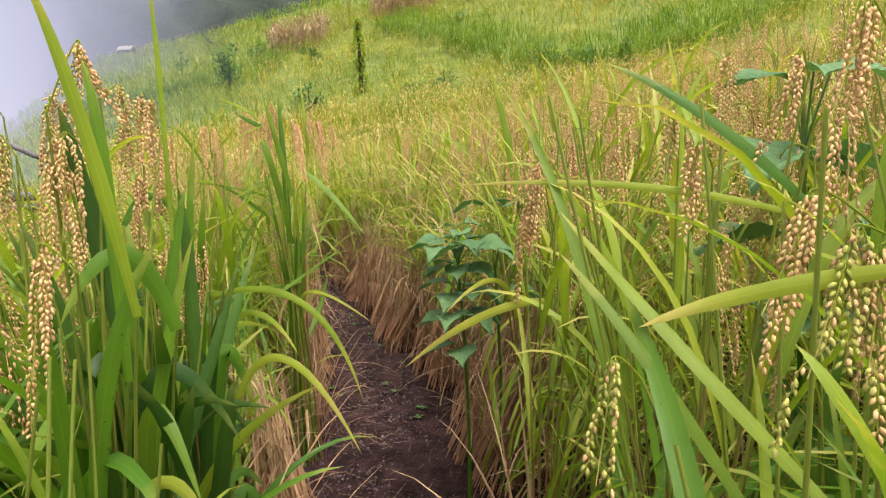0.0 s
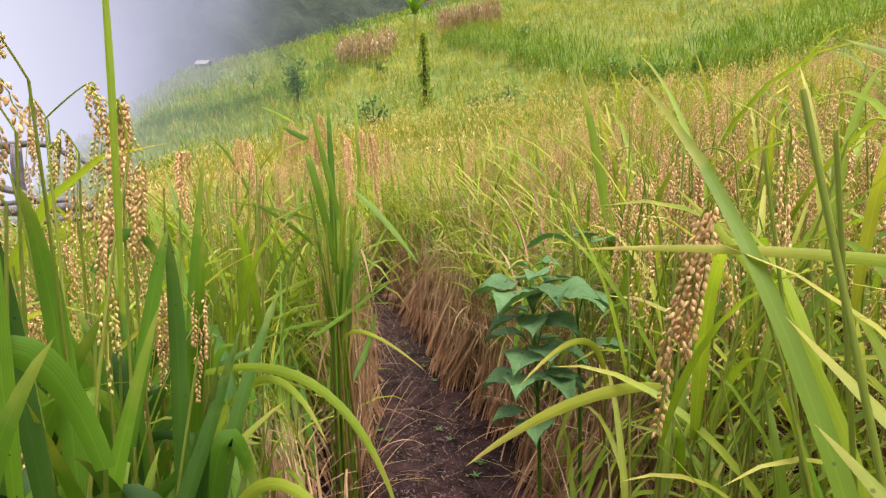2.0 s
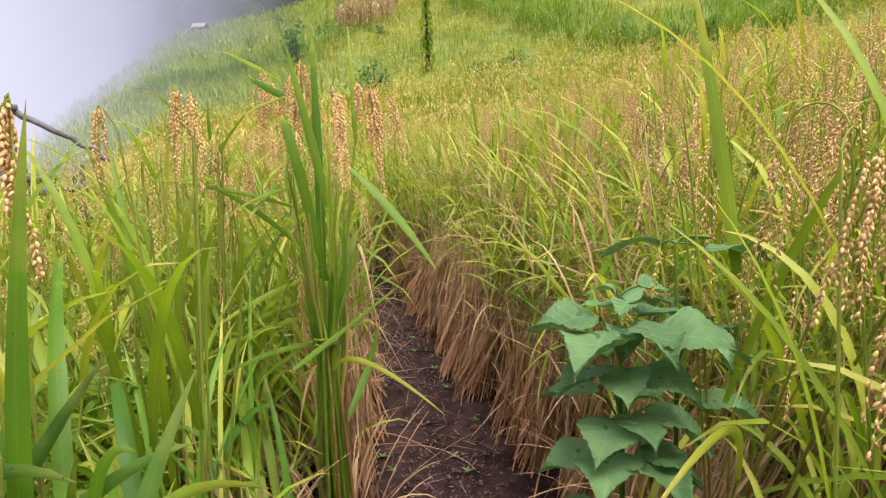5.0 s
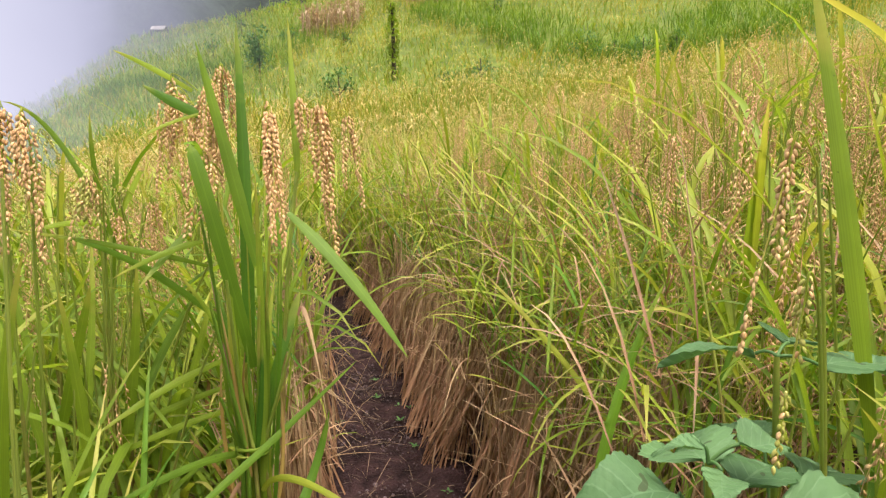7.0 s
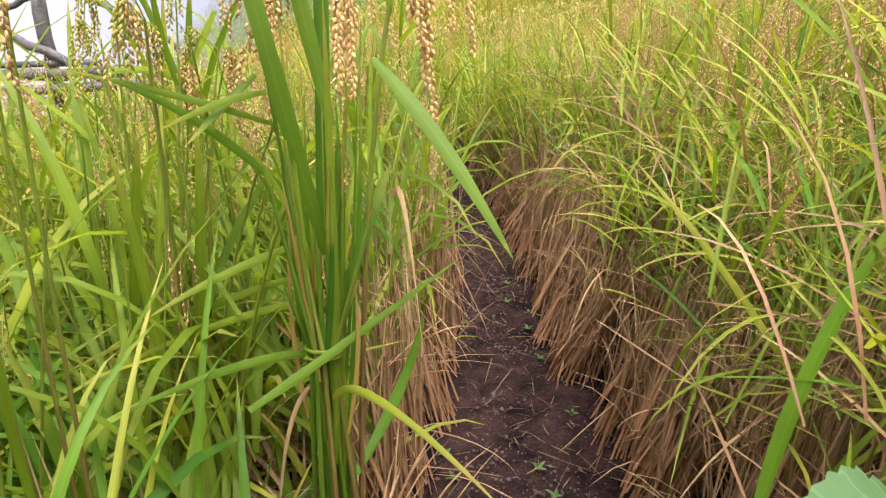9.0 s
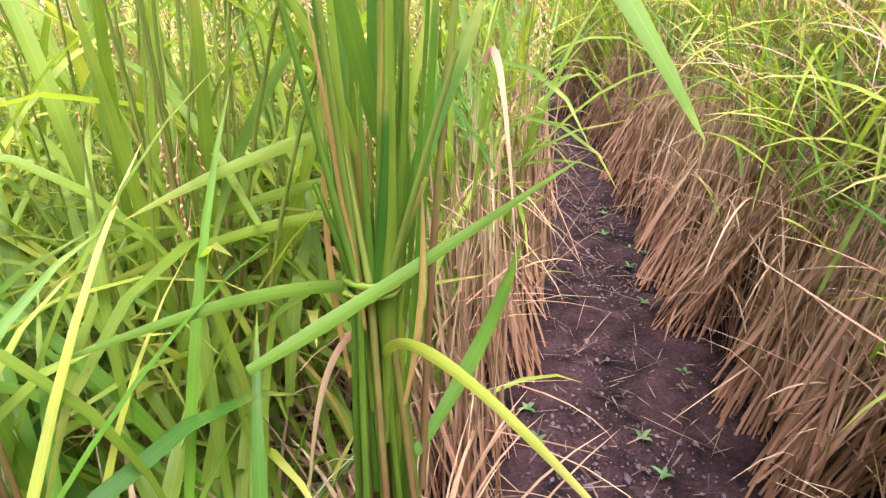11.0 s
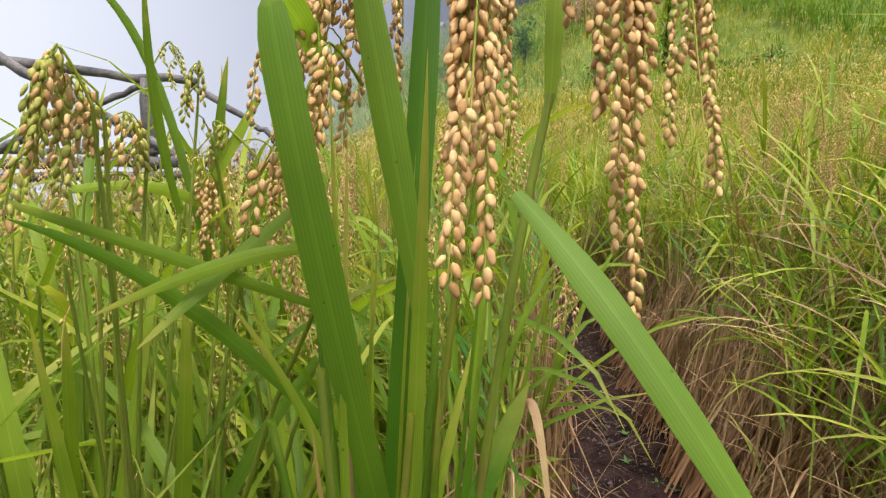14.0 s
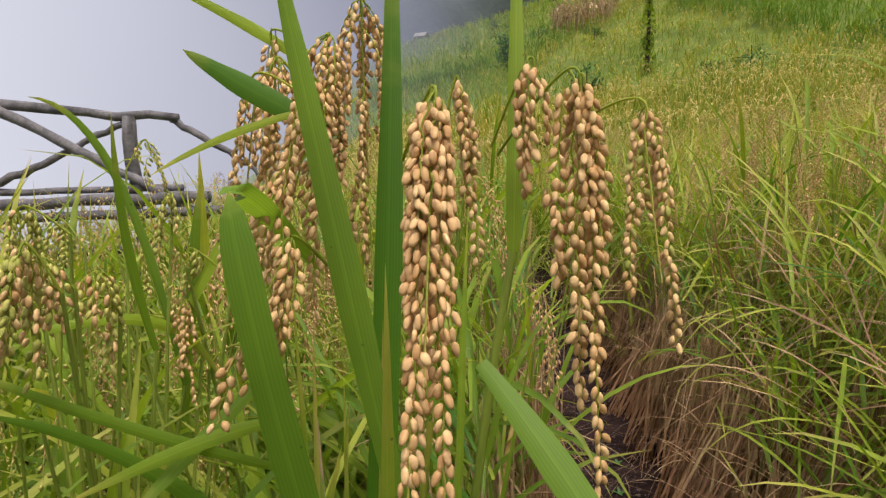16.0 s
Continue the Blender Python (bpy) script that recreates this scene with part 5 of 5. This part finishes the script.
def weed(x, y, top, tiers, label):
    """Tiers of (height, [(heading in degrees, leaf length), ...]) round one upright stalk."""
    z0 = float(height(x, y))
    plant = thing("broadleaf_weed", label, "weed", at=(x, y, z0))
    stalk = curve3((0, 0, 0), (0.02, -0.01, top * 0.5), (-0.01, 0, top), 10)
    part("stem", build("stem", [(*tube(stalk, np.linspace(0.006, 0.003, 10), 7), LEAF_DEEP)]), plant)
    for h, leaves in tiers:
        for turn, ln in leaves:
            ln = ln * 0.86
            az = radians(turn + uni(-8, 8))
            stem_l = min(0.05, ln * 0.3)
            q = (math.cos(az) * stem_l, math.sin(az) * stem_l, h + uni(-0.012, 0.02))
            leaf = part("leaf", build("leaf", [(*broad_leaf(ln, ln * uni(0.82, 0.94), uni(0.14, 0.32)), WEED)]), plant)
            leaf.matrix_basis = pose(*q, uni(-14, 14), uni(-4, 14), math.degrees(az))
            base = np.array(stalk[min(9, int(h / top * 9))])
            stem = tube(curve3(base, (base + np.array(q)) / 2 + (0, 0, 0.008), q, 6) - np.array(q), 0.0018, 5)
            inv = leaf.matrix_basis.to_3x3().inverted()
            part("leaf_stalk", build("leaf_stalk", [(stem[0] @ np.array(inv).T, stem[1], stem[2], BROAD)]), leaf)


weed(0.035, 1.68, 0.86, [
    (0.87, [(165, 0.05), (12, 0.06), (-100, 0.045)]),
    (0.828, [(-18, 0.145), (-64, 0.115), (-128, 0.13), (176, 0.12), (95, 0.115), (-100, 0.07), (35, 0.10)]),
    (0.76, [(-150, 0.11), (-40, 0.11), (-95, 0.09), (130, 0.10)]),
    (0.70, [(-120, 0.11), (-75, 0.10), (-20, 0.12), (165, 0.11), (70, 0.10)]),
    (0.63, [(-60, 0.13), (-105, 0.125), (-165, 0.11), (15, 0.11), (-30, 0.11)]),
    (0.55, [(-85, 0.11), (-150, 0.10)]),
], "soft grey-green broad-leaved weed at the path edge")
weed(0.56, 0.98, 1.10, [(1.09, [(170, 0.11), (-30, 0.11), (-110, 0.10)]), (0.98, [(-140, 0.15), (-60, 0.14), (40, 0.14)]), (0.86, [(-170, 0.15), (-90, 0.15), (-10, 0.14)]), (0.74, [(-130, 0.14), (-50, 0.14), (100, 0.13)])], "tall grey-green broad-leaved weed among the rice")
weed(0.135, 1.79, 0.90, [(0.90, [(165, 0.11), (-10, 0.12), (60, 0.09)]), (0.78, [(-60, 0.11), (100, 0.10), (20, 0.11)]), (0.64, [(-20, 0.12), (140, 0.10)])], "slim broad-leaved weed under leaning rice")


# ---- stick fence above the valley ----
def stick(name, a, b, r, parent, bow=0.02):
    a, b = np.asarray(a, float), np.asarray(b, float)
    n = 16
    p = curve3(a, (a + b) / 2 + rng.normal(0, bow, 3), b, n) + rng.normal(0, 0.006, (n, 3))
    rad = np.linspace(r * 1.12, r * 0.85, n) * uni(0.9, 1.12, n)
    v, f, uv = tube(p, rad, 9)
    caps = np.array([[8, 7, 6, 5], [8, 5, 4, 3], [8, 3, 2, 1], [8, 1, 0, 0]])[:3]
    end = len(v) - 9
    part(name, build(name, [(v, f, uv, STICK), (np.zeros((0, 3)), caps - len(v), None, STICK), (np.zeros((0, 3)), caps[:, ::-1] + end - len(v), None, STICK)]), parent)


def fence():
    at = np.array([-3.3, 4.0, float(height(-3.3, 4.0))])
    f = thing("stick_fence", "rough fence of weathered grey sticks above the misty valley", "fence", at=at)

    def s(name, a, b, r, bow=0.02):
        stick(name, np.array(a) - at, np.array(b) - at, r, f, bow)

    s("rail", (-5.2, 3.10, 1.55), (-3.00, 4.14, 1.275), 0.026)
    s("brace", (-4.15, 3.62, 1.53), (-2.83, 4.12, 0.78), 0.026)
    s("brace", (-3.95, 3.60, 0.90), (-3.25, 4.03, 1.27), 0.019)
    s("brace", (-3.06, 4.14, 1.28), (-2.55, 4.28, 0.97), 0.017)
    s("post", (-3.24, 4.02, 1.30), (-3.22, 3.99, -0.35), 0.030)
    s("post", (-4.75, 3.31, 1.55), (-4.72, 3.30, -0.5), 0.032)
    s("post", (-2.72, 4.22, 0.95), (-2.72, 4.20, -0.3), 0.028)
    s("rail", (-5.2, 3.04, 0.90), (-2.95, 4.09, 0.93), 0.020)
    s("rail", (-5.2, 3.00, 0.80), (-2.80, 4.12, 0.88), 0.034)
    s("rail", (-5.2, 3.02, 0.70), (-2.66, 4.18, 0.82), 0.026)
    s("rail", (-5.2, 3.0, 0.50), (-2.60, 4.2, 0.66), 0.030)
    s("rail", (-5.2, 3.0, 0.32), (-2.60, 4.2, 0.52), 0.028)


fence()


# ---- hillside things ----
def leafy_mass(n, shape, size, mat=LEAF_DEEP):
    """Many small leaves through a loose volume; shape maps random points to places."""
    c = shape(n)
    return blades(c, uni(0, 6.283, n), uni(-0.4, 1.2, n), uni(0.7, 1.3, n) * size, uni(0.2, 1.4, n), size * uni(0.4, 0.7, n), 2, 2)


def shrub(x, y, h, w, label, name="shrub", mat=None, trunk=0.04):
    z = float(height(x, y))
    ob = thing(name, label, "shrub" if name == "shrub" else "tree", at=(x, y, z))
    part("trunk", build("trunk", [(*tube(curve3((0, 0, 0), (0.05, 0, h * 0.5), (0, 0, h * 0.9), 7), np.linspace(trunk, trunk * 0.4, 7), 6), TWIG)]), ob)
    for q in range(4):
        a = uni(0, 6.283)
        part("limb", build("limb", [(*tube(curve3((0, 0, h * uni(0.2, 0.6)), (w * 0.2 * math.cos(a), w * 0.2 * math.sin(a), h * 0.6), (w * 0.4 * math.cos(a), w * 0.4 * math.sin(a), h * uni(0.5, 0.9)), 5), np.linspace(trunk * 0.5, trunk * 0.2, 5), 5), TWIG)]), ob)

    def vol(n):
        hub = rng.normal(0, 1, (9, 3)) * (w * 0.24, w * 0.24, h * 0.2) + (0, 0, h * 0.6)
        p = hub[rng.randint(0, 9, n)] + rng.normal(0, 1, (n, 3)) * (w * 0.1, w * 0.1, h * 0.1)
        p[:, 2] = np.clip(p[:, 2], 0.05, h * 1.05)
        return p

    part("crown", build("crown", [(*leafy_mass(500, vol, max(0.09, h * 0.09)), mat or LEAF_DEEP)]), ob)
    return ob


shrub(-12.1, 33.9, 2.5, 1.7, "small dark round bush in the ripening rice", mat=BROAD)
shrub(-5.4, 23.2, 1.6, 1.1, "bushy dark weed standing in the rice", mat=BROAD)
shrub(0.2, 43.0, 1.3, 2.0, "dark shrub on the terrace edge", mat=BROAD)
for sx, sy, sw in ((4.2, 30.2, 1.3), (5.0, 28.2, 1.5), (5.8, 26.6, 1.2), (7.0, 26.4, 1.0), (-0.5, 27.5, 1.6), (-1.8, 27.0, 1.2), (-14, 45, 1.6), (-17, 47, 1.5), (-20, 52, 1.4), (-19, 44, 1.3), (-9, 40, 1.2)):
    shrub(sx, sy, uni(0.9, 1.4), sw, "low grey-green shrub growing in the rice", mat=BROAD)


def ivy_post(x, y, h):
    z = float(height(x, y))
    ob = thing("ivy_clad_stump", "slim dead trunk wrapped in green creeper", "tree", at=(x, y, z))
    part("trunk", build("trunk", [(*tube(curve3((0, 0, 0), (0.06, 0, h / 2), (-0.03, 0, h), 9), np.linspace(0.12, 0.06, 9), 7), TWIG)]), ob)

    def vol(n):
        t = uni(0, 1, n)
        a = uni(0, 6.283, n)
        r = (0.24 + 0.1 * np.sin(t * 13) + 0.16 * (1 - t)) * np.sqrt(uni(0.1, 1, n))
        return np.stack([r * np.cos(a), r * np.sin(a), t * h], 1)

    part("creeper", build("creeper", [(*leafy_mass(1100, vol, 0.16), LEAF)]), ob, "green creeper leaves")


ivy_post(-4.75, 31.9, 3.5)


def banana(x, y, h):
    z = float(height(x, y))
    ob = thing("banana_plant", "banana plant with ragged drooping leaves", "banana plant", at=(x, y, z))
    part("trunk", build("trunk", [(*tube(curve3((0, 0, 0), (0.1, 0, h * 0.3), (0, 0, h * 0.55), 6), np.linspace(0.16, 0.1, 6), 8), LEAF_YELLOW)]), ob)
    for i in range(8):
        a = i * 2.4
        part("leaf", build("leaf", [(*blades((0, 0, h * 0.5), a, uni(0.8, 1.4), h * uni(0.55, 0.8), uni(0.9, 2.2), uni(0.4, 0.6), 8, 3, 0.4), LEAF_DEEP if i % 3 else STRAW)]), ob)


banana(-8.6, 53.3, 4.4)
banana(11.1, 46.7, 3.2)


def dry_stalks(x0, x1, y0, y1, n, label):
    xs, ys = uni(x0, x1, n), uni(y0, y1, n)
    b = np.stack([xs, ys, height(xs, ys)], 1)
    main = blades(b, uni(0, 6.283, n), uni(1.35, 1.56, n), uni(1.5, 2.6, n), uni(-0.1, 0.3, n), 0.10, 3, 2)
    i = rng.randint(0, n, n * 3)
    b2 = b[i] + np.stack([np.zeros(n * 3), np.zeros(n * 3), uni(0.4, 1.8, n * 3)], 1)
    lf = blades(b2, uni(0, 6.283, n * 3), uni(0.3, 1.1, n * 3), uni(0.5, 0.9, n * 3), uni(1.2, 2.6, n * 3), 0.12, 3, 2)
    tagged(new("dry_maize", build("dry_maize", [(*main, MAIZE), (*lf, MAIZE)])), label, "dry maize", kind="stuff")


dry_stalks(-14, -9.8, 46.5, 52, 150, "patch of dry brown maize stalks on the hill")
dry_stalks(-7, -1.5, 53.5, 58, 200, "patch of dry brown maize stalks near the hilltop")


def hut(x, y):
    z = float(height(x, y))
    ob = thing("field_hut", "tiny grey-roofed field hut on the misty ridge", "hut", at=(x, y, z))
    v = np.array([(-1, -0.8, 1.5), (1, -0.8, 1.5), (1, 0, 2.1), (-1, 0, 2.1), (-1, 0.8, 1.5), (1, 0.8, 1.5)], float)
    v = v * 0.6
    low = v - (0, 0, 0.06)
    f = np.array([(0, 1, 2, 3), (3, 2, 5, 4), (6, 9, 8, 7), (9, 10, 11, 8), (0, 6, 7, 1), (4, 5, 11, 10), (0, 3, 9, 6), (3, 4, 10, 9), (1, 7, 8, 2), (2, 8, 11, 5)])
    part("roof", build("roof", [(np.concatenate([v, low]), f, None, ROOFING)], False), ob)
    for px, py in ((-0.5, -0.38), (0.5, -0.38), (-0.5, 0.38), (0.5, 0.38)):
        part("post", build("post", [(*tube([(px, py, 0), (px, py, 0.5), (px, py, 0.92)], 0.05, 6), STICK)]), ob)


hut(-27.0, 52.3)


# ---- ground litter and undergrowth ----
def undergrowth(n, mats, lo, hi, wide, label, name, straw=False, x0=-1.7, x1=1.7, y0=0.3, y1=5.2, up=0.0):
    x, y = uni(x0, x1, n), uni(y0, y1, n)
    off = x - track_x(y)
    keep = (np.abs(off) > 0.3) & (np.hypot(x + 0.53, y - 2.08) > 0.12)
    if not straw:
        keep &= ~((off > 0) & (off < 0.7) & (y > 1.9) & (rng.rand(n) < 0.85))
    x, y, off = x[keep], y[keep], off[keep]
    k = len(x)
    away = np.where(off > 0, 0.0, np.pi)
    close = np.abs(off) < 0.75
    az = np.where(close, away + rng.normal(0, 0.9, k), uni(0, 6.283, k))
    b = np.stack([x, y, height(x, y) + up + uni(0.0, 0.45 if not straw else 0.2, k)], 1)
    v = blades(b, az, uni(0.7, 1.45, k), uni(lo, hi, k), uni(0.4, 2.1, k), uni(wide * 0.6, wide * 1.3, k), 6, 3, 0.3, uni(-1, 1, k))
    p = v[0].reshape(k, 7, 3, 3)[:, :, 1]
    gap = np.abs(p[..., 0] - track_x(p[..., 1]))
    lens = np.hypot(p[..., 0] + 0.36, p[..., 1] - 1.8)
    ok = ~(((gap < 0.16) & (p[..., 2] > 0.25)) | ((lens < 0.3) & (p[..., 2] > 0.5))).any(1)
    f = v[1].reshape(k, -1, 4)[ok].reshape(-1, 4)
    tagged(new(name, build(name, [(v[0], f, v[2], mats)])), label, "undergrowth", kind="stuff")


undergrowth(5200, LEAF, 0.25, 0.5, 0.014, "tangle of green rice blades low in the field", "low_blades")
undergrowth(1500, LEAF_YELLOW, 0.25, 0.5, 0.011, "yellowing rice blades low in the field", "low_blades")
undergrowth(3600, STRAW, 0.2, 0.45, 0.006, "dead straw tangled at the foot of the rice", "dead_straw", straw=True)
undergrowth(1000, LEAF, 0.35, 0.6, 0.019, "wide pale green blades leaning in the rice", "low_blades", x0=-1.6, x1=-0.55, y0=1.5, y1=3.2)
undergrowth(180, LEAF, 0.3, 0.5, 0.015, "pale green blades crossing high in the rice", "high_blades", x0=-1.5, x1=-0.62, y0=1.9, y1=3.0, up=0.3)
undergrowth(1000, LEAF_DEEP, 0.3, 0.55, 0.017, "broad green blades in the rice by the path", "low_blades", x0=-1.5, x1=-0.3, y0=0.5, y1=2.1)
undergrowth(700, LEAF_DEEP, 0.3, 0.55, 0.016, "green blades crowded in the rice by the path", "low_blades", x0=0.2, x1=1.1, y0=0.35, y1=0.95)
undergrowth(120, RUST, 0.25, 0.5, 0.010, "rust-coloured dying blades among the green rice", "dead_blades", x0=-1.3, x1=-0.45, y0=1.0, y1=3.0)
undergrowth(800, STRAW, 0.25, 0.45, 0.010, "pale dead blades hanging among the green rice", "dead_blades", straw=True, x0=-1.3, x1=-0.3, y0=1.6, y1=3.0)



def flopped_tops(n, mat, label, wide=0.011):
    """Thin blades bent every way over the dry stalks beside the path."""
    y = uni(1.9, 5.4, n)
    x = track_x(y) + uni(0.26, 1.05, n)
    b = np.stack([x, y, height(x, y) + uni(0.42, 0.8, n)], 1)
    v = blades(b, uni(0, 6.283, n), uni(0.1, 1.25, n), uni(0.2, 0.42, n), uni(0.0, 1.5, n), uni(wide * 0.5, wide, n), 6, 3, 0.3, uni(-1, 1, n))
    p = v[0].reshape(n, 7, 3, 3)[:, :, 1]
    ok = ~((np.abs(p[..., 0] - track_x(p[..., 1])) < 0.12) & (p[..., 1] < 2.6)).any(1)
    tagged(new("flopped_blades", build("flopped_blades", [(v[0], v[1].reshape(n, -1, 4)[ok].reshape(-1, 4), v[2], mat)])), label, "undergrowth", kind="stuff")


flopped_tops(420, LEAF, "thin green blades flopped over the dry stalks", 0.009)
flopped_tops(120, LEAF_DEEP, "darker green blades between the dry stalks", 0.010)
flopped_tops(250, LEAF_YELLOW, "thin yellowing blades flopped over the dry stalks")
flopped_tops(750, STRAW, "dead pale blades hanging over the dry stalks", 0.006)

n = 5200
y = uni(1.0, 5.2, n)
x = track_x(y) + rng.normal(0, 0.14, n)
size = 0.003 + 0.008 * rng.rand(n) ** 3
size[:60] = uni(0.011, 0.018, 60)
b = np.stack([x, y, height(x, y) + 0.001], 1)
tagged(new("pebbles", build("pebbles", seed_chunks(b, rng.normal(0, 1, (n, 3)) * (1, 1, 0.25), size * 1.5, size * 1.3, 1, 5, PEBBLE), False)), "small stones and clods on the footpath", "pebbles", kind="stuff")
n = 200
y = uni(1.2, 6.0, n)
x = track_x(y) + rng.normal(0, 0.2, n)
b = np.stack([x, y, height(x, y) + uni(0.008, 0.03, n)], 1)
tagged(new("straw_litter", build("straw_litter", [(*blades(b, uni(0, 6.283, n), uni(-0.06, 0.12, n), uni(0.05, 0.22, n), uni(-0.1, 0.15, n), uni(0.0014, 0.003, n), 4, 2), LITTER)])), "loose straw lying on the footpath", "straw", kind="stuff")
n = 800
y = uni(1.2, 5.2, n)
x = track_x(y) + rng.normal(0, 0.18, n)
b = np.stack([x, y, height(x, y) + uni(0.004, 0.016, n)], 1)
tagged(new("chaff", build("chaff", [(*blades(b, uni(0, 6.283, n), uni(-0.15, 0.3, n), uni(0.012, 0.06, n), uni(-0.1, 0.3, n), uni(0.0015, 0.005, n), 2, 2), LITTER)])), "broken bits of straw trodden into the soil", "chaff", kind="stuff")
for i in range(16):
    y = uni(2.2, 4.2)
    x = float(track_x(y)) + uni(0.05, 0.2) * (1 if i % 4 else -1)
    sprout = thing("seedling", "tiny green seedling on the bare soil", "seedling", "seedlings on the path", at=(x, y, float(height(x, y))))
    for j in range(4):
        part("leaf", build("leaf", [(*blades((0, 0, 0.004), j * 1.6 + i, 0.7, uni(0.018, 0.034), 0.9, 0.011, 4, 3), BROAD)]), sprout)
